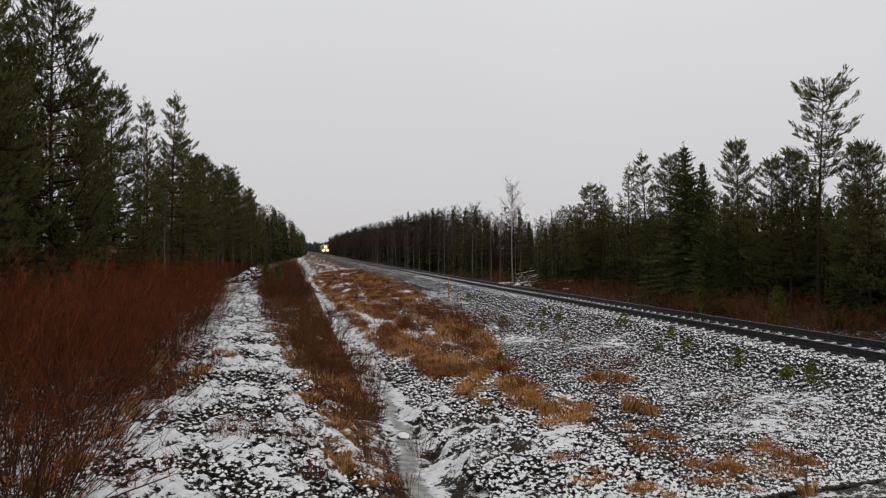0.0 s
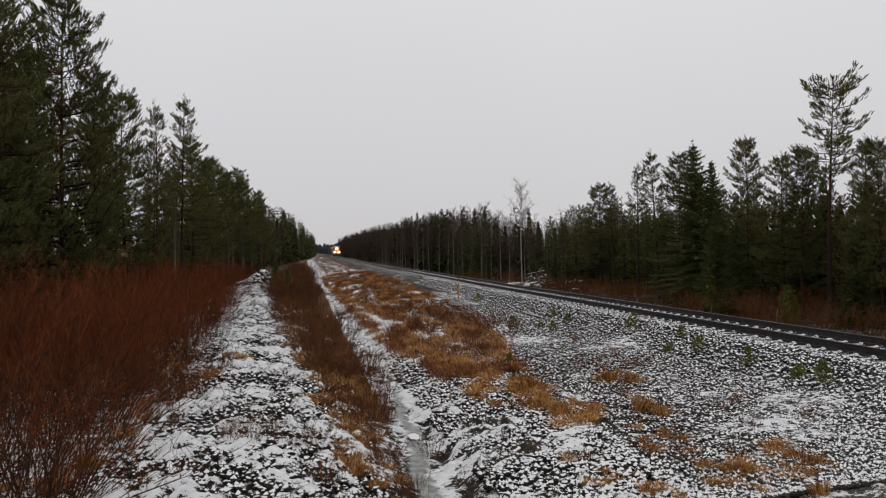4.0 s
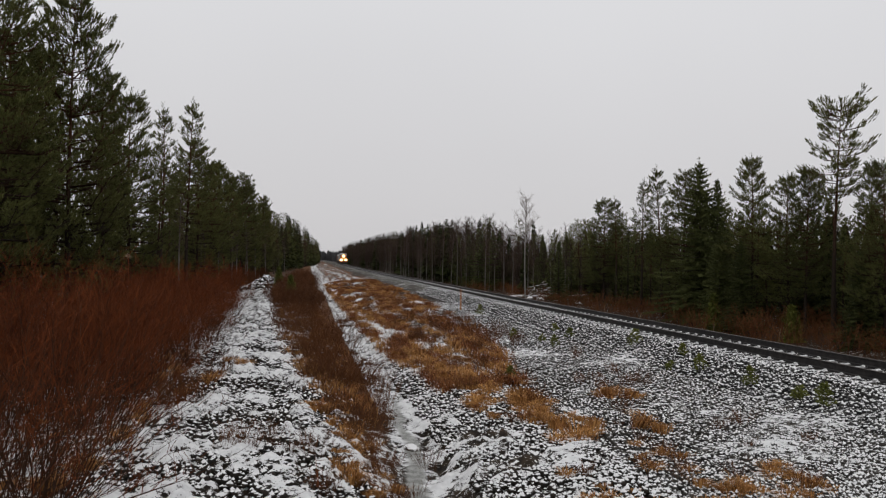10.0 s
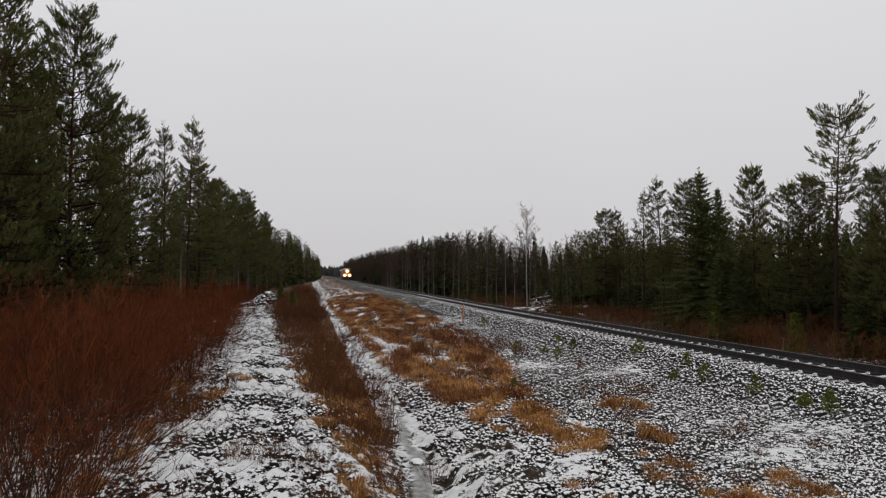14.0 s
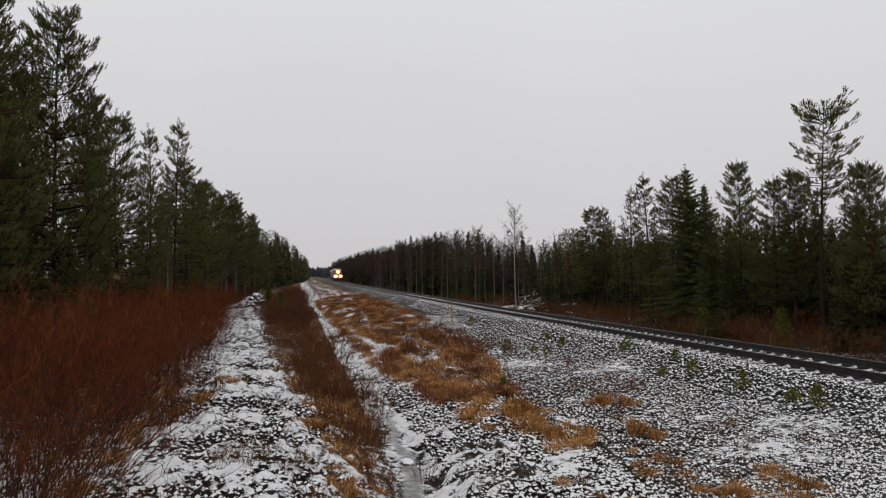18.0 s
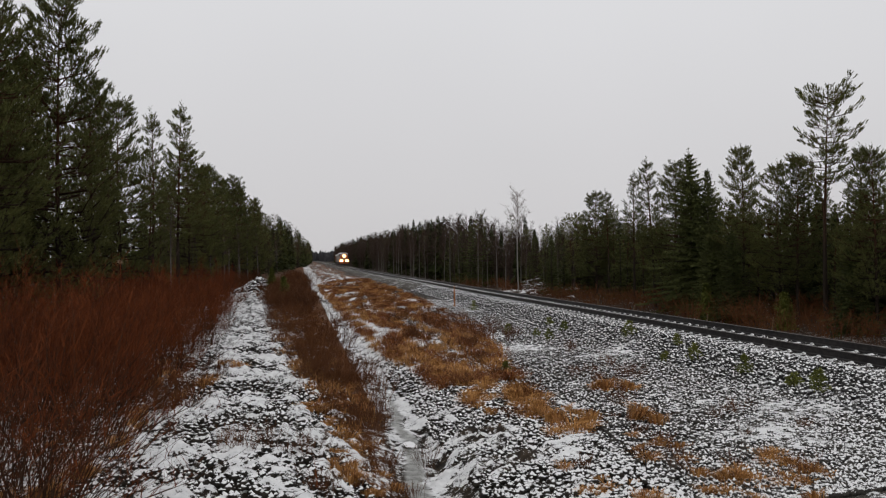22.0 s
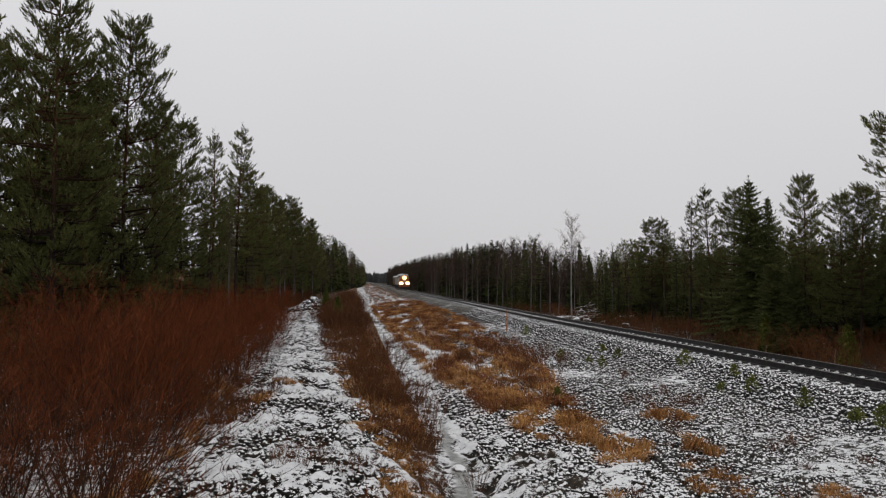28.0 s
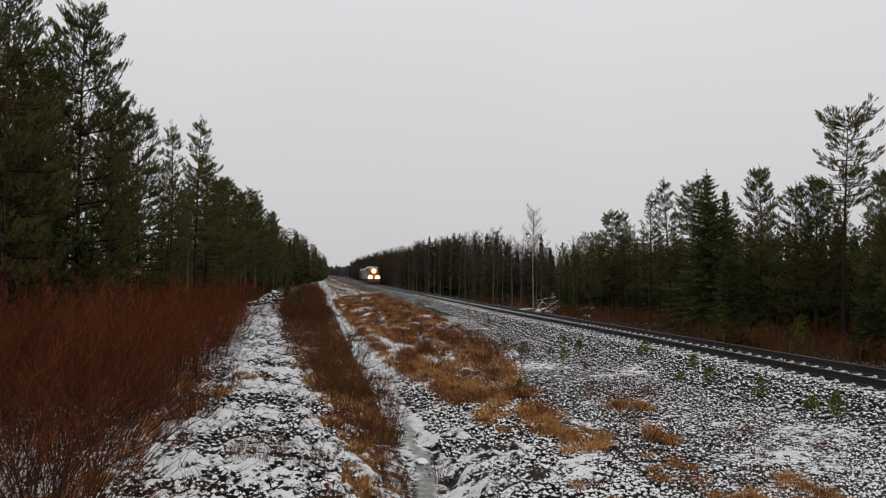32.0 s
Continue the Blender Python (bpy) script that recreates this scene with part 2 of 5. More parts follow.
class Geo:
    """Collects vertices and faces of one mesh."""

    def __init__(self):
        self.v, self.f = [], []

    def tube(self, pts, radii, sides=5, cap=False):
        base = len(self.v)
        pts = [Vector(p) for p in pts]
        for k, p in enumerate(pts):
            d = (pts[min(k + 1, len(pts) - 1)] - pts[max(k - 1, 0)]).normalized()
            a = d.orthogonal().normalized() if abs(d.z) < 0.9 else Vector((1, 0, 0)).cross(d).normalized()
            b = d.cross(a)
            for s in range(sides):
                w = 2 * math.pi * s / sides
                self.v.append(tuple(p + radii[k] * (math.cos(w) * a + math.sin(w) * b)))
        for k in range(len(pts) - 1):
            for s in range(sides):
                p, q = base + k * sides + s, base + k * sides + (s + 1) % sides
                self.f.append((p, q, q + sides, p + sides))
        if cap:
            n = base + (len(pts) - 1) * sides
            self.f.append(tuple(range(n, n + sides)))
            self.f.append(tuple(range(base + sides - 1, base - 1, -1)))

    def spike(self, p, q, r):
        """A thin three-sided stem from p that ends in a point at q."""
        p, q = Vector(p), Vector(q)
        d = (q - p).normalized()
        a = d.orthogonal().normalized()
        b = d.cross(a)
        n = len(self.v)
        for w in (0, 2.094, 4.189):
            self.v.append(tuple(p + r * (math.cos(w) * a + math.sin(w) * b)))
        self.v.append(tuple(q))
        self.f += [(n, n + 1, n + 3), (n + 1, n + 2, n + 3), (n + 2, n, n + 3)]

    def spikes(self, P, Q, r):
        """Many thin three-sided stems at once."""
        d = Q - P
        a = np.cross(d, np.array([0.31, 0.17, 0.93]))
        a /= np.linalg.norm(a, axis=1)[:, None] + 1e-9
        b = np.cross(d, a)
        b /= np.linalg.norm(b, axis=1)[:, None] + 1e-9
        V = np.stack([P + r * a, P - r * 0.5 * a + r * 0.87 * b, P - r * 0.5 * a - r * 0.87 * b, Q], 1).reshape(-1, 3)
        n = len(self.v)
        self.v += [tuple(v) for v in V.tolist()]
        for k in range(n, n + len(V), 4):
            self.f += [(k, k + 1, k + 3), (k + 1, k + 2, k + 3), (k + 2, k, k + 3)]

    def blade(self, p, q, side):
        n = len(self.v)
        p, q, side = Vector(p), Vector(q), Vector(side)
        m = p.lerp(q, 0.55)
        self.v += [tuple(p), tuple(m + side), tuple(q), tuple(m - side)]
        self.f.append((n, n + 1, n + 2, n + 3))

    def box(self, x0, x1, y0, y1, z0, z1, c=0.0):
        """A block with its four upright edges cut by c."""
        n = len(self.v)
        if c <= 0:
            ring = [(x0, y0), (x1, y0), (x1, y1), (x0, y1)]
        else:
            ring = [(x0 + c, y0), (x1 - c, y0), (x1, y0 + c), (x1, y1 - c), (x1 - c, y1), (x0 + c, y1), (x0, y1 - c), (x0, y0 + c)]
        k = len(ring)
        self.v += [(x, y, z0) for x, y in ring] + [(x, y, z1) for x, y in ring]
        self.f += [(n + i, n + (i + 1) % k, n + k + (i + 1) % k, n + k + i) for i in range(k)]
        self.f += [tuple(n + k + i for i in range(k)), tuple(n + k - 1 - i for i in range(k))]

    def disc(self, c, axis, r, depth, sides=16):
        c, axis = Vector(c), Vector(axis)
        self.tube([c, c + axis * depth], [r, r], sides, True)

    def mesh(self, name, mat, flat=True):
        me = bpy.data.meshes.new(name)
        me.from_pydata(self.v, [], self.f)
        me.materials.append(mat)
        if not flat:
            me.polygons.foreach_set("use_smooth", [True] * len(me.polygons))
        me.update()
        return me


def np_mesh(name, v, f, mat, flat=True):
    """A mesh from arrays; all faces have the same number of corners."""
    v, f = np.asarray(v, np.float32), np.asarray(f, np.int32)
    me = bpy.data.meshes.new(name)
    me.vertices.add(len(v))
    me.vertices.foreach_set("co", v.ravel())
    me.loops.add(f.size)
    me.loops.foreach_set("vertex_index", f.ravel())
    me.polygons.add(len(f))
    me.polygons.foreach_set("loop_start", np.arange(0, f.size, f.shape[1], dtype=np.int32))
    me.polygons.foreach_set("use_smooth", np.full(len(f), not flat))
    me.materials.append(mat)
    me.update(calc_edges=True)
    me.validate()
    return me


def part(name, geo, mat, parent, label="", flat=True):
    me = geo if isinstance(geo, bpy.types.Mesh) else geo.mesh(name, mat, flat)
    ob = new(name, me)
    ob.parent = parent
    return tagged(ob, label)


# ---- the lie of the land: y runs along the railway, rail heads near z = 0 ----
TRACK_X, GAUGE = 14.5, 1.6


def rail_z(y):
    return np.interp(y, [-50, 20, 60, 150, 215, 260, 300, 340, 400, 500, 900], [0.08, 0.08, -0.04, -0.07, -0.05, 0.1, 0.2, 0.33, 0.6, 0.8, 0.9])


def ditch_sway(y):
    """The ditch wanders a little to either side."""
    return np.interp(y, [8, 12, 15, 19, 23, 26, 34, 44, 60, 90, 140], [-0.25, -0.2, -0.05, 0.2, 0.33, 0.4, 0.2, -0.1, 0.1, 0.0, -0.1]) + 0.06 * np.sin(1.13 * y) + 0.04 * np.sin(2.3 * y + 1)


def berm_shift(y):
    """How far the snowy bank and the thicket's edge swing away to the left."""
    return np.interp(y, [0, 30, 60, 120, 200], [0, 0, -1.2, -3.6, -5])


def berm_foot(y):
    """Where the snowy bank ends and the scrub beside the ditch begins."""
    return np.interp(y, [14, 16.4, 20, 28, 36, 50, 70, 124], [1.5, 1.1, 0.26, -0.7, -1.4, -2.1, -2.9, -4.2])


def land(x, y):
    """Height of the ground without its small lumps."""
    x, y = np.asarray(x, float), np.asarray(y, float)
    b = berm_shift(y)
    x0 = x
    x = x - ditch_sway(y) * smooth(-0.5, 1.2, x) * smooth(4.8, 3.4, x)
    left = np.interp(x - b, [-60, -14, -6, -3.6, -2.2, -0.6, 0.4], [-0.6, -0.9, -1.05, -1.0, -0.82, -0.85, -1.1])
    prof = np.interp(x, [0.2, 0.85, 1.8, 2.6, 3.3, 4.2, 7.5, 11.3, 12.35, 12.6], [-1.1, -1.28, -1.68, -1.72, -1.40, -1.25, -1.02, -0.80, -0.29, -0.265])
    prof = np.where(x > 12.6, np.interp(x, [12.6, 16.4, 16.7, 18.0, 20.5, 22.5, 30, 80], [-0.265, -0.265, -0.30, -0.95, -1.5, -1.35, -1.25, -0.8]), prof)
    z = np.where(x < 0.2, left, prof) + rail_z(y)
    # the bank from which one looks
    rise = smooth(9.0, 2.0, y) * smooth(12, 8, np.abs(x))
    z = z * (1 - rise) + 0.9 * rise
    # two heaps at the far end of the bank
    z = z + 1.1 * np.exp(-((x0 + 5.2) / 1.5) ** 2 - ((y - 104) / 6) ** 2) + 0.6 * np.exp(-((x0 + 0.5) / 0.8) ** 2 - ((y - 112) / 4) ** 2)
    # far off the corridor the land is even
    return np.where(np.abs(x0) > 60, -0.8 + rail_z(y), z)


def land1(x, y):
    return float(land(np.array([x]), np.array([y]))[0])


def lines(spec):
    """Grid lines from (start, end, step) runs."""
    out = []
    for a, b, s in spec:
        n = max(1, int(round((b - a) / s)))
        out += list(np.linspace(a, b, n, endpoint=False))
    return np.array(out + [spec[-1][1]])


def grass_patch(x, y):
    """Where the dead grass grows thick: long streaks along the slope."""
    return 0.6 * fbm(x, y * 0.06, 0.65, 77) + 0.4 * fbm(x, y * 0.22, 0.45, 78)


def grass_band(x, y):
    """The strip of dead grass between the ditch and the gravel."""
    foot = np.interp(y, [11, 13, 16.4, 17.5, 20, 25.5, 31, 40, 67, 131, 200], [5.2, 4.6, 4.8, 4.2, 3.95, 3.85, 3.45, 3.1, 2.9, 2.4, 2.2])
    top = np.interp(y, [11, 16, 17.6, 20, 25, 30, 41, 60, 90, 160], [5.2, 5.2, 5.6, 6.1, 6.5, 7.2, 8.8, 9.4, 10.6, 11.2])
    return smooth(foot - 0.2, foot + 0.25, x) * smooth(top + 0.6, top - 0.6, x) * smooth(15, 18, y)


def build_ground():
    xs = lines([(-3000, -300, 900), (-300, -60, 60), (-60, -16, 4), (-16, -5, 0.5), (-5, 12.8, 0.085), (12.8, 18, 0.35), (18, 30, 1.0), (30, 60, 5), (60, 300, 60), (300, 3000, 900)])
    ys = lines([(-600, -50, 110), (-50, 0, 10), (0, 10, 0.6), (10, 26, 0.085), (26, 45, 0.16), (45, 80, 0.4), (80, 160, 1.2), (160, 400, 6), (400, 900, 50), (900, 4500, 900)])
    X, Y = np.meshgrid(xs, ys)
    Z = land(X, Y)
    b = berm_shift(Y)
    n1, n2, n3, n4 = fbm(X, Y, 0.34, 3), fbm(X, Y * 0.7, 0.95, 8), fbm(X, Y, 3.5, 21), fbm(X, Y * 0.8, 0.19, 51, 2)
    near = smooth(130, 60, Y) * smooth(4, 9, Y)
    bank = smooth(-4.4, -3.2, X - b) * smooth(1.9, 0.9, X) * near
    shelf = smooth(2.45, 2.9, X) * smooth(8, 5, X) * near
    Z = Z + bank * ((n2 - 0.5) * 0.5 + (n1 - 0.5) * 0.30 + (n4 - 0.5) * 0.18) + shelf * ((n2 - 0.5) * 0.26 + (n1 - 0.5) * 0.16 + (n4 - 0.5) * 0.06)
    Z = Z + (fbm(X, Y, 4.5, 91) - 0.5) * 0.9 * smooth(35, 70, Y) * smooth(300, 180, Y) * (smooth(3.2, 5, X) * smooth(10.5, 8, X) + smooth(1.2, -1, X) * smooth(-14, -8, X))
    Z = Z + smooth(2.9, 3.2, X) * smooth(4.9, 4.2, X) * smooth(11, 12.5, Y) * smooth(22, 17, Y) * ((n2 - 0.5) * 0.45 + (n1 - 0.5) * 0.15)
    bed = smooth(1.3, 1.7, X) * smooth(3.2, 2.7, X) * near * (1 - smooth(0.4, 0.25, np.abs(X - 2.2 - ditch_sway(Y))) * smooth(24, 19, Y))
    Z = Z + bed * ((n1 - 0.5) * 0.22 + (n4 - 0.5) * 0.12)
    slope = smooth(6, 8, X) * smooth(12.2, 11.2, X)
    Z = Z + slope * near * ((n3 - 0.5) * 0.25 + (n1 - 0.5) * 0.08 + (n4 - 0.5) * 0.06)
    Z = Z + np.exp(-((X + 5.2) / 1.8) ** 2 - ((Y - 104) / 7) ** 2) * ((n3 - 0.5) * 1.4 + (n2 - 0.5) * 0.6)
    # zones of the surface
    patch = grass_patch(X, Y)
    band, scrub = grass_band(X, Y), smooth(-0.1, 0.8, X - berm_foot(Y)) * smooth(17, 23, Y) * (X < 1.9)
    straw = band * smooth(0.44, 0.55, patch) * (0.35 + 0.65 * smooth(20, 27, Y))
    straw = np.maximum(straw, smooth(-3.0, -4.4, X - b) * 0.75 * smooth(-30, -12, X))
    straw = np.maximum(straw, 0.8 * smooth(-0.4, 0.7, X + 0.02 * Y - 0.4) * smooth(2.0, 1.4, X) * smooth(0.42, 0.58, n3 * 0.5 + n2 * 0.5))
    straw = np.maximum(straw, 0.7 * scrub)
    straw = np.maximum(straw, 0.35 * smooth(95, 115, Y) * smooth(2.0, 1.0, X))
    snow = np.where(X < 1.9, 0.34 + 0.17 * smooth(1.1, 1.6, X) + 0.165 * bank + 0.6 * (n2 - 0.5) + 1.2 * bank * (n1 - 0.5) + 0.7 * bank * (n4 - 0.5) - 0.14 * smooth(-0.2, 0.8, X + 0.02 * Y - 0.4), 0)
    snow = snow - 0.30 * scrub
    snow = np.where(X - b < -3.0, 0.50 + 0.08 * smooth(24, 16, Y) + 0.6 * (n3 - 0.5) + 0.6 * (n1 - 0.5), snow)
    snow = np.where(X - b < -7.0, 0.26 + 0.5 * (n3 - 0.5), snow)
    snow = snow - 0.3 * smooth(95, 115, Y) * (X < 1.9)
    snow = np.where(X > 1.9, 0.56 + 0.7 * (n2 - 0.5) + 1.1 * (n1 - 0.5) + 0.8 * (n4 - 0.5), snow)
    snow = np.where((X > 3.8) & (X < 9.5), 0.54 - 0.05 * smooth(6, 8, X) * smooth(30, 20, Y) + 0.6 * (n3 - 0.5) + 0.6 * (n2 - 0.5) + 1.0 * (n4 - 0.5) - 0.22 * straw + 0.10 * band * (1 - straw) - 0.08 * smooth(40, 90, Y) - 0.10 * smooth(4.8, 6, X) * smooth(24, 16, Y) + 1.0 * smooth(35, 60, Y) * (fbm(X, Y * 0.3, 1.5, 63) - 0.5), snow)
    toe = np.exp(-((X - 11.05) / 0.35) ** 2) * smooth(60, 30, Y)
    snow = np.where(X >= 9.5, 0.49 + 0.24 * toe + 0.5 * (n3 - 0.5) + 0.7 * (n4 - 0.5) - 0.16 * smooth(45, 75, Y) - 0.10 * smooth(40, 90, Y), snow)
    snow = np.where(X > 12.3, 0.33, snow)
    snow = np.where(X > 17.5, 0.16 + 0.4 * (n3 - 0.5), snow)
    snow = np.where(Y > 160, snow * 0.75, snow)
    heap = np.exp(-((X + 5.2) / 1.5) ** 2 - ((Y - 104) / 6) ** 2) + np.exp(-((X + 0.5) / 0.8) ** 2 - ((Y - 112) / 4) ** 2)
    snow = snow + 0.26 * smooth(0.15, 0.5, heap) + 0.8 * smooth(0.15, 0.5, heap) * (n2 - 0.5)
    snow = np.where((X > 0.9) & (X < 3.3) & (Y > 110), 0.62 + 0.3 * (n3 - 0.5), snow)
    snow = snow + 0.12 * smooth(2.5, 2.7, X) * smooth(4.0, 3.6, X) * smooth(17, 20, Y) * smooth(60, 40, Y)
    cold = smooth(2.9, 3.2, X) * smooth(4.7, 4.0, X) * smooth(11, 12.5, Y) * smooth(22, 17, Y)
    snow = snow - cold * (0.10 + 1.3 * (n2 - 0.5))
    gravel = smooth(5.5, 7.5, X + 3 * (n3 - 0.5)) * smooth(19, 17.5, X)
    gravel = gravel * np.maximum(smooth(70, 40, Y), smooth(11.0, 12.0, X))
    wander = 2.2 + ditch_sway(Y)
    ice = smooth(0.24, 0.17, np.abs(X - wander) * np.interp(Y, [15, 19, 25], [1.0, 1.35, 2.6]) + 0.26 * (n1 - 0.5)) * smooth(0, 8, Y) * smooth(27, 22, Y)
    floor = np.maximum(smooth(18.5, 21, X), smooth(-8, -11, X - b))
    V = np.stack([X, Y, Z], -1).reshape(-1, 3)
    ny, nx = X.shape
    i = (np.arange(ny - 1)[:, None] * nx + np.arange(nx - 1)[None, :]).ravel()
    me = np_mesh("ground", V, np.stack([i, i + 1, i + nx + 1, i + nx], 1), M_GROUND, False)
    for name, val in (("straw", straw), ("snow", snow), ("gravel", gravel), ("ice", ice), ("wood_floor", floor)):
        me.attributes.new(name, "FLOAT", "POINT").data.foreach_set("value", np.clip(val, 0, 1.2).astype(np.float32).ravel())
    tagged(new("ground", me), "snow-dusted rough ground with a frozen ditch and dry straw-coloured grass", "ground", "", "structure")


build_ground()


# ---- the railway ----
def build_track():
    track = tagged(new("railway_track"), "single railway track with dark steel rails on snowy ballast", "railway track", "", "structure")
    steel = Mat("rail_steel", 0.6, 0.2, 0.3)
    steel.color(steel.mix(steel.range(steel.noise(6, 4), 0.35, 0.7), (0.013, 0.012, 0.012), (0.035, 0.030, 0.028)))
    head = Mat("rail_head_steel", 0.42, 1.0, 0.5)
    head.color(head.mix(head.noise(3, 3), (0.10, 0.085, 0.075), (0.18, 0.165, 0.155)))
    ys = lines([(-40, 60, 5), (60, 420, 10), (420, 900, 40)])
    foot = [(-0.085, -0.235), (0.085, -0.235), (0.08, -0.20), (0.022, -0.18), (0.016, -0.052), (0.036, -0.036), (0.036, -0.012), (-0.036, -0.012), (-0.036, -0.036), (-0.016, -0.052), (-0.022, -0.18), (-0.08, -0.20)]
    top = [(-0.034, -0.013), (0.034, -0.013), (0.034, -0.004), (0.027, 0.0), (-0.027, 0.0), (-0.034, -0.004)]
    for s in (-1, 1):
        rail = None
        for nm, ring, mat in (("rail", foot, steel.m), ("rail_head", top, head.m)):
            g = Geo()
            k = len(ring)
            for y in ys:
                g.v += [(TRACK_X + s * GAUGE / 2 + x, float(y), float(rail_z(y)) + z) for x, z in ring]
            for a in range(len(ys) - 1):
                g.f += [(a * k + i, a * k + (i + 1) % k, (a + 1) * k + (i + 1) % k, (a + 1) * k + i) for i in range(k)]
            rail = part(nm, g, mat, rail or track, "dark rusty steel rail" if nm == "rail" else "bright worn running surface")
    # sleepers with snow on them, and the clips that hold the rails
    wood = stone_material("sleeper_wood", (0.03, 0.026, 0.024), (0.09, 0.08, 0.075), 0.75, 1.15)
    clip = stone_material("snowy_clip", (0.03, 0.028, 0.026), (0.08, 0.075, 0.07), 0.35, 0.8)
    g = Geo()
    g.box(-1.3, 1.3, -0.12, 0.12, -0.19, -0.004, 0.02)
    sleeper = g.mesh("sleeper", wood)
    g = Geo()
    g.v += [(-0.07, -0.085, 0), (0.07, -0.08, 0), (0.075, 0.08, 0), (-0.065, 0.085, 0), (-0.04, -0.05, 0.055), (0.045, -0.035, 0.06), (0.03, 0.045, 0.075), (-0.035, 0.04, 0.05)]
    g.f += [(0, 1, 5, 4), (1, 2, 6, 5), (2, 3, 7, 6), (3, 0, 4, 7), (4, 5, 6, 7)]
    clip_mesh = g.mesh("rail_clip", clip)
    step, far = 0.66, Geo()
    for k in range(600):
        y = 4 + k * step
        z = float(rail_z(y)) - 0.235
        if k < 280:
            ob = part("sleeper", sleeper, wood, track)
            ob.location = (TRACK_X, y, z)
            for s in (-1, 1):
                for e in (-1, 1):
                    if k < 170 and (s, e) in ((-1, -1), (-1, 1), (1, -1)):
                        c = part("rail_clip", clip_mesh, clip, ob)
                        c.location = (s * GAUGE / 2 + e * 0.12, rnd(-0.03, 0.03), -0.004)
                        c.scale = (1, rnd(0.6, 1.1), rnd(0.35, 1.0))
        else:
            far.box(TRACK_X - 1.3, TRACK_X + 1.3, y - 0.12, y + 0.12, z - 0.18, z)
    tagged(part("far_sleepers", far, wood, track), kind="stuff")


def scatter_stones(name, label, n, where, size, mat, seed, lift=0.3):
    """Loose broken stones, joined: where(r) gives n places, size a range in metres."""
    r = np.random.RandomState(seed)
    x, y = where(r, n)
    s = size[0] + (size[1] - size[0]) * r.rand(len(x)) ** 1.4
    base = np.array([(1, 0, 0), (-1, 0, 0), (0, 1, 0), (0, -1, 0), (0, 0, 1), (0, 0, -1)], float)
    tri = np.array([(0, 2, 4), (2, 1, 4), (1, 3, 4), (3, 0, 4), (2, 0, 5), (1, 2, 5), (3, 1, 5), (0, 3, 5)])
    m = len(x)
    v = base[None] * (0.72 + 0.5 * r.rand(m, 6, 1)) + 0.45 * (r.rand(m, 6, 3) - 0.5)
    a = r.rand(m, 3) * 6.28
    c, d = np.cos(a), np.sin(a)
    rot = lambda p, i, k, j: np.stack([p[..., i] * c[:, None, j] - p[..., k] * d[:, None, j], p[..., i] * d[:, None, j] + p[..., k] * c[:, None, j]], -1)
    v[..., [0, 1]] = rot(v, 0, 1, 0)
    v[..., [1, 2]] = rot(v, 1, 2, 1)
    v *= s[:, None, None] * np.array([1, 1, 0.95])
    z = land(x, y) + s * lift
    v += np.stack([x, y, z], -1)[:, None, :]
    f = (tri[None] + 6 * np.arange(m)[:, None, None]).reshape(-1, 3)
    return tagged(new(name, np_mesh(name, v.reshape(-1, 3), f, mat, False)), label, "gravel", "", "stuff")


def near_y(r, n, a, b, p=2.2):
    """Places along the line, thinning out with distance."""
    return a + (b - a) * r.rand(n) ** p


def build_stones():
    scatter_stones("ballast", "dark crushed-stone ballast with snow caught between the stones", 15000,
                   lambda r, n: (11.2 + 1.7 * r.rand(n), near_y(r, n, 13, 85, 1.9)), (0.035, 0.092), M_BALLAST, 5, 0.6)
    scatter_stones("ballast", "dark crushed-stone ballast between the rails", 7000,
                   lambda r, n: (12.7 + 3.6 * r.rand(n) ** 1.6, near_y(r, n, 9, 70)), (0.03, 0.06), M_BALLAST, 6, 0.35)
    scatter_stones("gravel", "snow-dusted gravel on the embankment slope", 34000,
                   lambda r, n: (5.6 + 5.5 * r.rand(n) ** 0.85 + 0.12 * r.normal(size=n), near_y(r, n, 10.8, 60, 2.1)), (0.028, 0.078), M_CHIP, 7, 0.45)
    scatter_stones("clods", "dark frozen clods and dead leaves poking from the snow", 7500,
                   lambda r, n: (-3.6 + 4.9 * r.rand(n), near_y(r, n, 10.8, 45, 1.9)), (0.03, 0.10), M_CLOD, 8, 0.3)
    scatter_stones("clods", "dark frozen clods beside the ditch", 8000,
                   lambda r, n: (3.0 + 2.8 * r.rand(n), near_y(r, n, 10.8, 32, 1.5)), (0.03, 0.10), M_CLOD, 9, 0.25)
    scatter_stones("rubble", "snow-covered clods heaped where the bank ends", 420,
                   lambda r, n: (-5.2 + 1.5 * r.normal(size=n), 102 + 4 * r.normal(size=n)), (0.10, 0.32), M_CLOD, 12, 0.4)


# ---- trees ----
def rnd(a, b):
    return random.uniform(a, b)


def needle_tuft(g, p, d, size, n, wide):
    """A tuft of needle sprays round the end of a twig."""
    for _ in range(n):
        w = Vector((rnd(-1, 1), rnd(-1, 1), rnd(-0.7, 1))).normalized()
        q = (d * 0.7 + w).normalized()
        s = q.cross(Vector((rnd(-1, 1), rnd(-1, 1), rnd(-1, 1)))).normalized()
        g.blade(p, p + q * size * rnd(0.7, 1.25), s * size * wide)


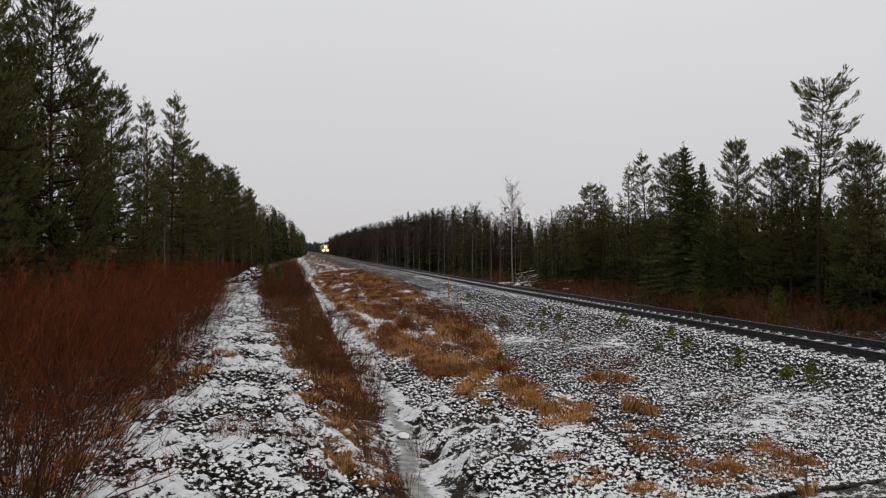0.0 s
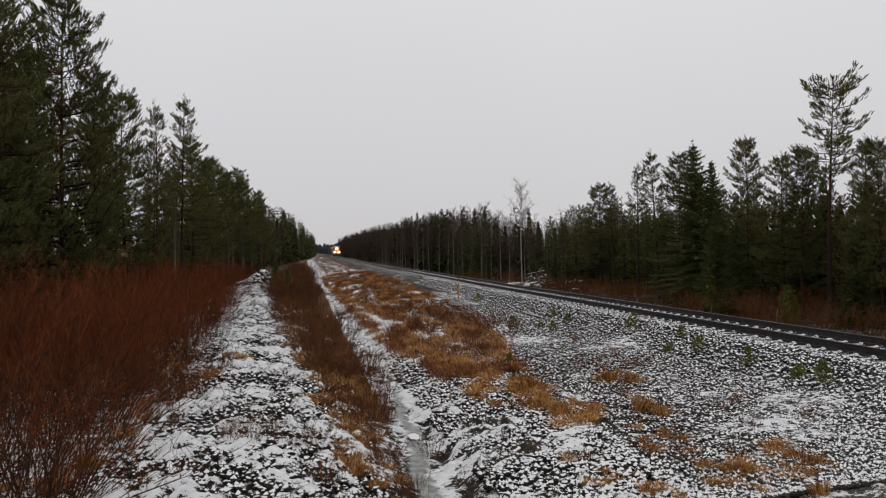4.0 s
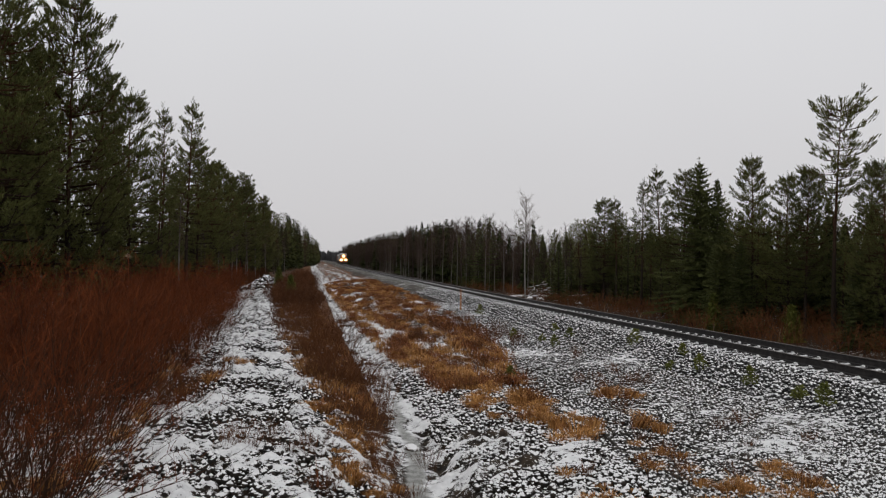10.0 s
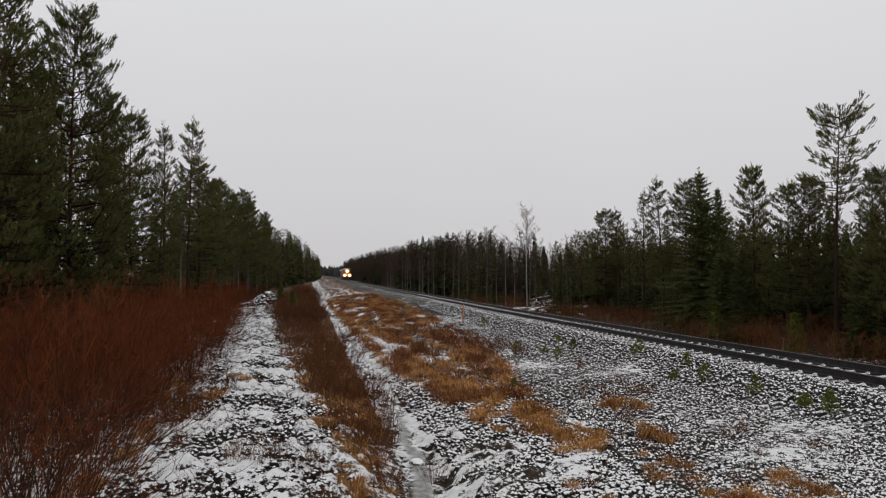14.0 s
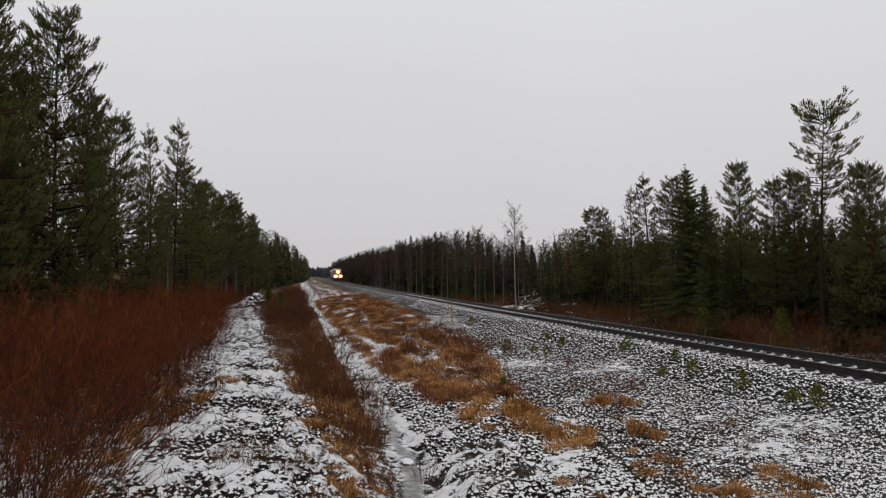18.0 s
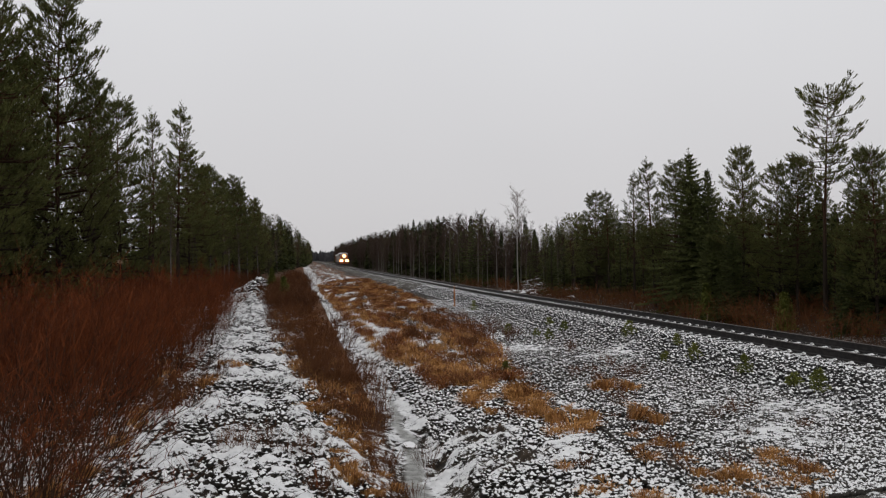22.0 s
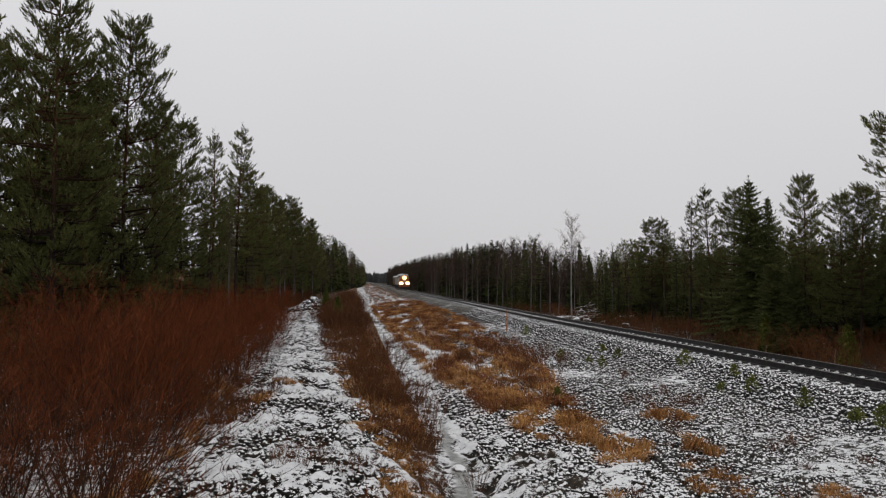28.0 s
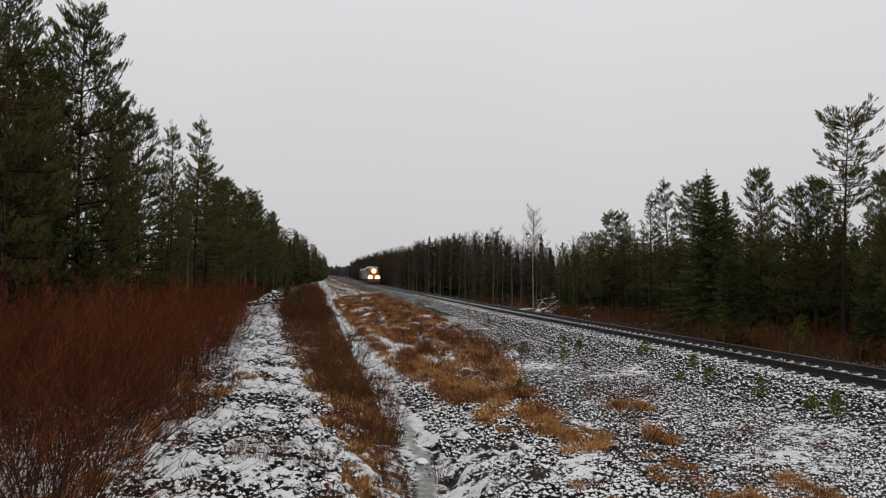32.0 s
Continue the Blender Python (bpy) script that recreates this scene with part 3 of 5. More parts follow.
def brushes(g, P, D, L, n, wide, slim=0.36, seed=3):
    """Fingers of needles round the shoots P, along D, of length L."""
    r = np.random.RandomState(seed)
    P, D, L = np.repeat(P, n, 0), np.repeat(D, n, 0), np.repeat(L, n)[:, None]
    m = len(P)
    o = np.cross(D, r.normal(size=(m, 3)))
    o /= np.linalg.norm(o, axis=1)[:, None] + 1e-6
    s = P + D * L * r.uniform(-0.05, 0.72, (m, 1))
    q = s + (D * r.uniform(0.35, 0.9, (m, 1)) + o * slim) * L * r.uniform(0.35, 0.6, (m, 1))
    side = np.cross(D, o) * wide
    V = np.stack([s - side, s + side, q], 1).reshape(-1, 3)
    k = len(g.v)
    g.v += [tuple(v) for v in V.tolist()]
    g.f += [(k + i, k + i + 1, k + i + 2) for i in range(0, 3 * m, 3)]


def trunk_line(h, bend, n=7):
    a, b = rnd(0, 6.28), rnd(0, 6.28)
    return [Vector((bend * math.sin(a + 2.0 * k / n) * k / n, bend * math.cos(b + 2.3 * k / n) * k / n, h * k / (n - 1))) for k in range(n)]


def at_height(line, t):
    k = min(int(t * (len(line) - 1)), len(line) - 2)
    return line[k].lerp(line[k + 1], t * (len(line) - 1) - k)


def shoot(g, p, d, length, n, wide):
    """A year's shoot: a brush of needles along a short upward twig."""
    a = d.orthogonal().normalized()
    b = d.cross(a)
    for k in range(n):
        w = rnd(0, 6.28)
        o = math.cos(w) * a + math.sin(w) * b
        s = p + d * length * (k / n) * 0.8
        g.blade(s, s + (d * 0.6 + o * 0.8) * length * rnd(0.42, 0.65), (b * math.cos(w) - a * math.sin(w)) * length * wide)


def make_pine(h, crown_from, width, density, detail=1.0, bare=0.25, flat_top=0.0):
    """A Scots pine: straight trunk, whorls of limbs, side twigs in flat pads that end in upturned shoots."""
    wood, leaf, roots, tips, heads = Geo(), Geo(), [], [], []
    rs = np.random.RandomState(random.randrange(10 ** 6))
    line = trunk_line(h, 0.35)
    r0 = 0.0095 * h + 0.02
    wood.tube([Vector((0, 0, -0.5))] + line, [r0 * 1.25] + [r0 * (1 - 0.95 * (k / 6)) for k in range(7)], 7)
    t = crown_from * 0.5
    while t < 0.985:
        dead = t < crown_from
        p = at_height(line, t)
        u = max(0.0, (t - crown_from) / (1 - crown_from))
        reach = width * (0.09 + (1 - u) ** (0.72 - 0.4 * flat_top) * (0.6 + 0.4 * min(1, u * 4))) * (0.5 if dead else 1)
        count = random.choice((0, 1, 1)) if dead else random.choice((3, 4, 5, 5))
        a0 = rnd(0, 6.28)
        for k in range(count):
            a = a0 + k * 6.28 / count + rnd(-0.5, 0.5)
            length = reach * rnd(0.45, 1.2)
            lift = rnd(-0.14, 0.16) + 0.42 * u ** 1.6
            out, side = Vector((math.cos(a), math.sin(a), 0)), Vector((-math.sin(a), math.cos(a), 0))
            root = p + Vector((0, 0, rnd(-0.16, 0.16)))
            mid = root + out * length * 0.6 + side * length * rnd(-0.08, 0.08) + Vector((0, 0, length * lift * 0.5))
            end = root + out * length + side * length * rnd(-0.12, 0.12) + Vector((0, 0, length * (lift + 0.27)))
            r = 0.009 + 0.012 * length
            wood.tube([root, mid, end], [r, r * 0.6, r * 0.25], 3) if detail > 0.4 else wood.spike(root, end, r)
            if dead and random.random() > bare:
                continue
            n = max(2, int((2 + length * 7.5) * density * detail))
            s = 1.0 - 0.82 * rs.rand(n, 1) ** 1.25
            pa, ma, ea = np.array(root), np.array(mid), np.array(end)
            b = np.where(s < 0.6, pa + (ma - pa) * s / 0.6, ma + (ea - ma) * (s - 0.6) / 0.4)
            w = 0.42 * length * (1.12 - s) + 0.09
            off = np.array(side) * rs.uniform(-1, 1, (n, 1)) * w + np.array(out) * rs.uniform(0.1, 0.7, (n, 1)) * w
            off[:, 2] += rs.uniform(0.0, 0.35, n) * w[:, 0]
            for j in range(2 if detail > 0.8 else 1):
                tip = b + off + rs.normal(0, 0.045, (n, 3)) * np.array((1, 1, 0.5))
                d = np.array(out) * rs.uniform(0.15, 0.65, (n, 1)) + off * 0.5 / (np.linalg.norm(off, axis=1)[:, None] + 0.01) + np.array((0, 0, 0.45 + 0.6 * u))
                d += rs.normal(0, 0.12, (n, 3))
                roots.append(b)
                tips.append(tip)
                heads.append(d / np.linalg.norm(d, axis=1)[:, None])
        t += (0.031 if not dead else 0.05) * rnd(0.6, 1.4) * (0.65 if u > 0.78 else 1.0) / detail ** 0.6
    roots, tips, heads = np.concatenate(roots), np.concatenate(tips), np.concatenate(heads)
    if detail > 0.6:
        wood.spikes(roots, tips, 0.006)
    long = rs.uniform(*((0.16, 0.28) if detail > 0.8 else (0.28, 0.42) if detail > 0.4 else (0.4, 0.6)), len(tips))
    brushes(leaf, tips, heads, long, *((14, 0.0125) if detail > 0.8 else (10, 0.032) if detail > 0.4 else (5, 0.075)))
    for k in range(4):
        shoot(leaf, line[-1] - Vector((0, 0, 0.12 * k)), Vector((rnd(-0.3, 0.3), rnd(-0.3, 0.3), 1)).normalized(), 0.36, 7, 0.05)
    return wood, leaf


def make_spruce(h, width, detail=1.0, open_from=0.06):
    """A Norway spruce: a cone of drooping limbs with hanging sprays."""
    wood, leaf = Geo(), Geo()
    line = trunk_line(h, 0.12)
    r0 = 0.010 * h + 0.02
    wood.tube([Vector((0, 0, -0.5))] + line, [r0 * 1.2] + [r0 * (1 - 0.95 * (k / 6)) for k in range(7)], 6)
    t = open_from
    while t < 0.985:
        p = at_height(line, t)
        reach = width * (1 - t) ** 0.85 * rnd(0.75, 1.15) + 0.10
        count = 6 if detail > 0.6 else 5 if detail > 0.3 else 4
        a0 = rnd(0, 6.28)
        for k in range(count):
            a = a0 + k * 6.28 / count + rnd(-0.35, 0.35)
            length = reach * rnd(0.7, 1.15)
            out = Vector((math.cos(a), math.sin(a), 0))
            side = Vector((-out.y, out.x, 0))
            droop = -0.28 + 0.75 * t
            end = p + out * length + Vector((0, 0, length * droop))
            if detail > 0.3:
                wood.spike(p, end, 0.010 + 0.008 * length)
            n = max(2, int(length * 8 * detail))
            for i in range(n):
                s = (i + rnd(0.2, 0.9)) / n
                b = p.lerp(end, s)
                spread = 0.34 * length * (1.05 - s) + 0.06
                for e in (-1, 1):
                    tip = b + side * e * spread * rnd(0.5, 1.1) + out * spread * 0.5 + Vector((0, 0, rnd(-0.30, -0.05) * (spread + 0.15)))
                    leaf.blade(b, tip, (Vector((0, 0, 1)) + 0.6 * out) * rnd(0.04, 0.065) / detail ** 0.7)
                    if detail > 0.6:
                        leaf.blade(b.lerp(tip, 0.3), b.lerp(tip, 0.3) + Vector((rnd(-0.1, 0.1), rnd(-0.1, 0.1), rnd(-0.28, -0.1))), side * 0.04)
                leaf.blade(b, b + out * 0.22 + Vector((0, 0, rnd(-0.05, 0.12))), side * 0.05 / detail ** 0.5)
        t += rnd(0.020, 0.034) / detail ** 0.6
    for k in range(8):
        needle_tuft(leaf, at_height(line, 0.90 + 0.0135 * k), Vector((0, 0, 1)), 0.30 - 0.02 * k, 6, 0.11)
    return wood, leaf


def make_birch(h, width, detail=1.0, first=0.35, twigs=9, rise=1.35, stout=1.0):
    """A leafless birch: pale trunk, rising limbs, a haze of fine twigs."""
    wood, fine = Geo(), Geo()
    line = trunk_line(h, 0.3)
    r0 = 0.007 * h + 0.015
    wood.tube([Vector((0, 0, -0.5))] + line, [r0 * 1.2] + [r0 * (1 - 0.93 * (k / 6)) for k in range(7)], 6)
    n = int(34 * detail)
    for k in range(n):
        t = first + (0.97 - first) * (k + rnd(0, 1)) / n
        p, a = at_height(line, t), rnd(0, 6.28)
        length = width * (0.35 + 0.8 * (1 - t)) * rnd(0.6, 1.2)
        out = Vector((math.cos(a), math.sin(a), 0))
        mid = p + out * length * 0.5 + Vector((0, 0, length * rise * 0.55))
        end = p + out * length * 0.95 + Vector((0, 0, length * rise))
        fine.tube([p, mid, end], [0.014, 0.009, 0.003], 3)
        for i in range(int(twigs * detail ** 0.5)):
            b = mid.lerp(end, rnd(-0.6, 0.95))
            c = b + Vector((rnd(-1, 1), rnd(-1, 1), rnd(-0.1, 1.1))) * length * 0.38
            fine.spike(b, c, 0.0055 * stout)
            fine.spike(b.lerp(c, 0.5), c + Vector((rnd(-1, 1), rnd(-1, 1), rnd(-0.4, 0.6))) * length * 0.2, 0.004 * stout)
    return wood, fine


def make_far_spruce(h, width):
    """A far spruce: tiers of broad drooping boughs, close-set."""
    wood, leaf = Geo(), Geo()
    wood.tube([(0, 0, -0.5), (0, 0, h * 0.5), (0, 0, h * 0.97)], [0.12, 0.08, 0.02], 5)
    t = 0.03
    while t < 0.97:
        reach, a0 = width * (1 - t) ** 0.8 * rnd(0.75, 1.1) + 0.12, rnd(0, 6.28)
        for k in range(11):
            a = a0 + k * 0.57 + rnd(-0.3, 0.3)
            out, side = Vector((math.cos(a), math.sin(a), 0)), Vector((-math.sin(a), math.cos(a), 0))
            p = Vector((0, 0, h * t + rnd(0.1, 0.35)))
            length = reach * rnd(0.55, 1.2)
            leaf.blade(p, p + out * length + Vector((0, 0, -length * rnd(0.15, 0.6))), (side * 0.6 + Vector((0, 0, rnd(-1, 1)))) * (0.08 + 0.15 * length))
        t += 0.045 - 0.018 * t
    leaf.blade((0, 0, h * 0.93), (0, 0, h * 1.02), (0.06, 0.03, 0))
    return wood, leaf


def make_far_birch(h, width):
    """A far broad-leaved tree without leaves: stout twigs from low down."""
    wood, fine = Geo(), Geo()
    line = trunk_line(h, 0.3)
    wood.tube([Vector((0, 0, -0.5))] + line, [0.11] + [0.10 * (1 - 0.93 * (k / 6)) for k in range(7)], 5)
    for k in range(36):
        t = 0.22 + 0.77 * (k + rnd(0, 1)) / 36
        p, a = at_height(line, t), rnd(0, 6.28)
        length = width * min(1.0, 0.45 + 1.2 * (1 - t)) * rnd(0.5, 1.2)
        end = p + Vector((math.cos(a), math.sin(a), rnd(0.6, 1.3))) * length * 0.85
        fine.spike(p, end, 0.024)
        for i in range(7):
            b = p.lerp(end, rnd(0.25, 0.95))
            fine.spike(b, b + Vector((rnd(-1, 1), rnd(-1, 1), rnd(-0.1, 1.2))) * length * 0.5, 0.021)
    return wood, fine


def tree(name, geos, mats, label, category):
    ob = tagged(new(name), label, category)
    part("trunk", geos[0], mats[0], ob, flat=False)
    part("crown", geos[1], mats[1], ob)
    return ob


def plant_copies(protos, spots, group):
    """Sets copies of the prototypes, each 10 m high, at (x, y, kind, height, turn)."""
    for x, y, k, h, turn in spots:
        ob, s = protos[k % len(protos)], h / 10
        w = (1 + 3 * s) / 4
        c = copy_thing(ob, pose(x, y, land1(x, y), rnd(-1.2, 1.2), rnd(-1.2, 1.2), turn))
        c.scale = (w * rnd(0.92, 1.08), w * rnd(0.92, 1.08), s)
        tagged(c, group=group)


def drop_proto(ob):
    for o in (*ob.children_recursive, ob):
        bpy.data.objects.remove(o)


PINE, SLIM = "Scots pine with dark green crown and bare lower trunk", "slender young pine with thin open branches"
SPRUCE, BIRCH = "dense dark green spruce with drooping branches", "leafless birch with a pale trunk and fine twigs"


def build_woods():
    random.seed(11)
    pines = [tree("pine_tree", make_pine(10, c, w, d, 1.0, 0.25, 0.15), (M_PINE_BARK, M_PINE), "tall " + PINE, "tree")
             for c, w, d in ((0.13, 2.6, 2.3), (0.15, 2.3, 2.2), (0.24, 1.85, 2.0))]
    lone = tree("pine_tree", make_pine(10, 0.60, 1.55, 1.9, 1.0, 0.3, 1.3), (M_PINE_BARK, M_PINE), "tall open-crowned Scots pine rising above the others", "tree")
    slim = [tree("pine_tree", make_pine(10, c, w, d), (M_PINE_BARK, M_PINE), SLIM, "tree") for c, w, d in ((0.42, 1.1, 1.35), (0.32, 1.35, 1.6))]
    lesser = [tree("pine_tree", make_pine(10, c, w, d, 0.5), (M_PINE_BARK, M_PINE), PINE, "tree") for c, w, d in ((0.12, 1.85, 2.0), (0.17, 1.7, 1.9), (0.25, 1.5, 1.8))]
    spruces = [tree("spruce_tree", make_spruce(10, w), (M_SPRUCE_BARK, M_SPRUCE), SPRUCE, "tree") for w in (3.0, 2.3)]
    firs = [tree("spruce_tree", make_spruce(10, w, 0.5), (M_SPRUCE_BARK, M_SPRUCE), SPRUCE, "tree") for w in (2.3, 1.9)]
    birches = [tree("birch_tree", make_birch(10, w, 1.0, f), (M_BIRCH_BARK, M_TWIG), BIRCH, "tree") for w, f in ((1.3, 0.35), (1.0, 0.5))]
    # trees that stand out on the skyline
    plant_copies([lone], [(25.6, 36.7, 0, 11.9, 20)], "pines at the forest edge")
    plant_copies(pines, [(-10.0, 36.8, 0, 14.9, 0), (-10.6, 30.0, 1, 15.0, 70), (-13.0, 41.0, 1, 13.2, 20), (-10.4, 45.0, 2, 13.2, 250), (-10.2, 50.0, 1, 13.2, 130), (-14.0, 33.0, 0, 13.0, 160), (-12.4, 36.0, 2, 12.5, 10),
                         (-10.0, 126, 0, 16.2, 45), (-9.6, 140, 1, 15.6, 100), (-9.9, 113, 2, 14.6, 300), (-8.8, 160, 1, 15.5, 330),
                         (-9.6, 73.0, 0, 13.4, 200), (-10.0, 92, 1, 14.0, 290), (-9.8, 84, 2, 13.0, 30), (26, 45.2, 2, 10.2, 0), (26.5, 41.9, 1, 8.9, 50), (26.2, 40.0, 2, 9.0, 110),
                         (26.0, 33.6, 1, 8.6, 200), (27, 72.3, 1, 9.8, 20), (26.3, 54.6, 0, 10.4, 300)], "pines at the forest edge")
    plant_copies(slim, [(-10.0, 57.6, 0, 13.8, 0), (-9.3, 65.5, 1, 15.6, 40), (26, 61.3, 0, 10.4, 40), (26.2, 57.9, 1, 11.0, 200), (27, 69.2, 0, 9.6, 10), (26.3, 35.3, 1, 8.9, 80),
                        (-9.2, 79, 1, 12.5, 70), (-9.6, 104, 0, 13.8, 10)], "pines at the forest edge")
    plant_copies(spruces, [(25.6, 50.8, 0, 10.9, 0), (26.0, 49.2, 1, 9.4, 80), (24.9, 46.8, 1, 6.2, 190), (25.2, 34.2, 1, 4.6, 30), (24.6, 43.5, 0, 5.4, 60)], "spruces at the forest edge")
    lone_birch = tree("birch_tree", make_birch(10, 2.0, 1.2, 0.64, 14, 1.1, 1.4), (M_WHITE_BARK, M_PALE_TWIG), "lone pale leafless birch beside the track", "tree")
    plant_copies([lone_birch], [(21.6, 80, 0, 10.6, 30)], "")
    # the wood behind them
    left, right, ls, rs, rb, lb = [], [], [], [], [], []
    for k in range(80):
        y = 27 + 205 * (k / 80) ** 1.2 + rnd(-1.5, 1.5)
        edge = np.interp(y, [27, 60, 130, 217, 250], [-12.0, -11.0, -9.5, -7.0, -5.0])
        left.append((edge - abs(random.gauss(0, 1)) * 4, y, random.randrange(3), rnd(10.5, 14.2) if y < 60 else rnd(9.5, 13.0) if y < 110 else rnd(11.5, 15.8), rnd(0, 360)))
    for k in range(24):
        y = rnd(34, 150)
        ls.append((np.interp(y, [30, 150], [-12, -9]) - rnd(0, 7), y, random.randrange(2), rnd(3.5, 9.5), rnd(0, 360)))
    for k in range(9):
        y = rnd(60, 220)
        lb.append((np.interp(y, [30, 130, 250], [-9.3, -8.0, -4.2]) - rnd(0, 1.5), y, k, rnd(7.0, 10.0), rnd(0, 360)))
    for k in range(80):
        y = 22 + 75 * (k / 80) + rnd(-1, 1)
        right.append((27.5 + abs(random.gauss(0, 1)) * 4.5, y, random.randrange(3), rnd(5.5, 8.6), rnd(0, 360)))
    for k in range(44):
        y = rnd(24, 100)
        rs.append((27 + abs(random.gauss(0, 1)) * 5, y, random.randrange(2), rnd(3.0, 7.5), rnd(0, 360)))
    for k in range(26):
        y = 84 + 110 * random.random() ** 1.3
        rb.append((np.interp(y, [78, 110, 240], [26, 23.5, 22.5]) + rnd(0, 4), y, k, rnd(5.0, 7.3), rnd(0, 360)))
    for k in range(18):
        y = 100 + 135 * (k / 18) + rnd(-3, 3)
        rb.append((float(np.interp(y, [84, 110, 240], [24.2, 22.5, 21.2])) + rnd(-0.4, 0.6), y, k, rnd(7.5, 9.5), rnd(0, 360)))
    lb += [(-9.4, 63, 0, 8.5, 0), (-9.0, 75, 1, 8.0, 60), (-8.9, 99, 0, 9.0, 200), (-8.5, 118, 1, 9.0, 30), (-7.6, 150, 0, 10.0, 90)]
    plant_copies(lesser, left, "pines of the forest west of the line")
    plant_copies(firs, ls, "spruces of the forest west of the line")
    plant_copies(birches, lb, "birches of the forest edge")
    plant_copies(lesser, right, "pines of the forest east of the line")
    rs += [(x, y, k, h, 40 * k) for k, (x, y, h) in enumerate(((23.4, 118, 7.9), (23.7, 114, 8.7), (23.5, 110, 8.0), (23.8, 122, 7.6), (24.1, 106, 8.0), (23.6, 128, 7.6), (24.5, 78, 5.6), (25.2, 80.5, 6.0), (24.9, 75.5, 5.2), (24.5, 86, 4.5)))]
    plant_copies(firs, rs, "spruces of the forest east of the line")
    plant_copies(birches, rb, "birches of the forest east of the line")
    for ob in pines + slim + lesser + spruces + firs + birches + [lone, lone_birch]:
        drop_proto(ob)


def joined_copies(name, label, geo, spots, mat, category):
    """Many far copies of one shape in one mesh."""
    V, tri = np.array(geo.v), []
    for f in geo.f:
        tri += [(f[0], f[i], f[i + 1]) for i in range(1, len(f) - 1)]
    tri = np.array(tri)
    vs, fs = [], []
    for k, (x, y, s, a) in enumerate(spots):
        c, d = math.cos(a), math.sin(a)
        p = V * np.array([s, s, s])
        vs.append(np.stack([p[:, 0] * c - p[:, 1] * d + x, p[:, 0] * d + p[:, 1] * c + y, p[:, 2] + land1(x, y)], 1))
        fs.append(tri + k * len(V))
    return tagged(new(name, np_mesh(name, np.concatenate(vs), np.concatenate(fs), mat)), label, category, "", "stuff")


def build_far_woods():
    random.seed(23)
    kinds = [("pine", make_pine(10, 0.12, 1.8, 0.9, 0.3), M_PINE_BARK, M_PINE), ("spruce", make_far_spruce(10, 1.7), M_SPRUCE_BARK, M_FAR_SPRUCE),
             ("birch", make_far_birch(10, 2.3), M_GREY_BARK, M_THICKET)]
    spots = {"pine": [], "spruce": [], "birch": []}
    for k in range(900):
        y = 76 + 490 * random.random() ** 1.6
        edge = np.interp(y, [76, 95, 120, 200, 300, 420, 560], [29, 26, 23.5, 22.5, 21.5, 20.5, 22])
        top = np.interp(y, [76, 93, 106, 118, 132, 200, 480], [5.5, 5.9, 6.6, 8.0, 10.0, 11.0, 11.0])
        back = abs(random.gauss(0, 7))
        kind = random.choice(("birch",) * (12 if back < 6 else 4) + (("spruce", "pine") if y < 230 else ("spruce",) * (2 if back < 6 else 6)))
        tall = 1.12 if kind == "spruce" and random.random() < 0.3 else 1.0
        spots[kind].append((edge + back, y, top * rnd(0.7, 1.03) * tall * (1 + back / 60) / 10, rnd(0, 6)))
    spots["spruce"] += [(24.0, 150, 1.1, 0), (24.6, 146, 1.15, 1), (23.6, 163, 1.12, 2), (24.4, 157, 1.08, 3), (23.4, 185, 1.1, 4), (22.9, 205, 1.12, 5), (24.0, 141, 1.0, 2)]
    for k in range(230):
        y = rnd(150, 560)
        edge = np.interp(y, [150, 217, 300, 400, 560], [-9, -6.5, -3.2, 2.4, 6.5])
        top = np.interp(y, [150, 222, 300, 400, 560], [16, 16.2, 16.5, 13.5, 12])
        back = abs(random.gauss(0, 5)) * random.choice((0, 1, 1))
        spots[random.choice(("pine", "spruce", "birch", "pine"))].append((edge - back, y, top * rnd(0.6, 1.0) / 10, rnd(0, 6)))
    for k in range(70):
        spots[random.choice(("birch", "birch", "spruce", "pine"))].append((rnd(26.5, 38), rnd(82, 114), rnd(0.58, 0.76), rnd(0, 6)))
    for k in range(60):
        spots[random.choice(("pine", "spruce"))].append((rnd(29, 40), rnd(24, 64), rnd(0.6, 0.8), rnd(0, 6)))
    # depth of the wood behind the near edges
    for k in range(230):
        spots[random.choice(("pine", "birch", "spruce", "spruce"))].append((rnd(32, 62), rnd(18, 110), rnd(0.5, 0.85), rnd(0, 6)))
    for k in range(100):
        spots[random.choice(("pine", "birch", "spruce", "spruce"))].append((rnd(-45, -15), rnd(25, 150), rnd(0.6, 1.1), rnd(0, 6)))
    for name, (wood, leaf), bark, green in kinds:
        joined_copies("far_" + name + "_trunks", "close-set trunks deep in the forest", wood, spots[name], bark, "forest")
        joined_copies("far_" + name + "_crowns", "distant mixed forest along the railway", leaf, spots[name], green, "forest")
    # the last low ridge of wood that closes the view, haze painted as grey
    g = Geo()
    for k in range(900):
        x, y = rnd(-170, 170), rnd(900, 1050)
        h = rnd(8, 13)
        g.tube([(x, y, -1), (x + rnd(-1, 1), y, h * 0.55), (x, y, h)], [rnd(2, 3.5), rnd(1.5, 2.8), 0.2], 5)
    tagged(new("distant_forest_ridge", g.mesh("distant_forest_ridge", M_HAZE_RIDGE)), "low ridge of distant conifer forest, haze in its grey colour", "forest", "", "stuff")


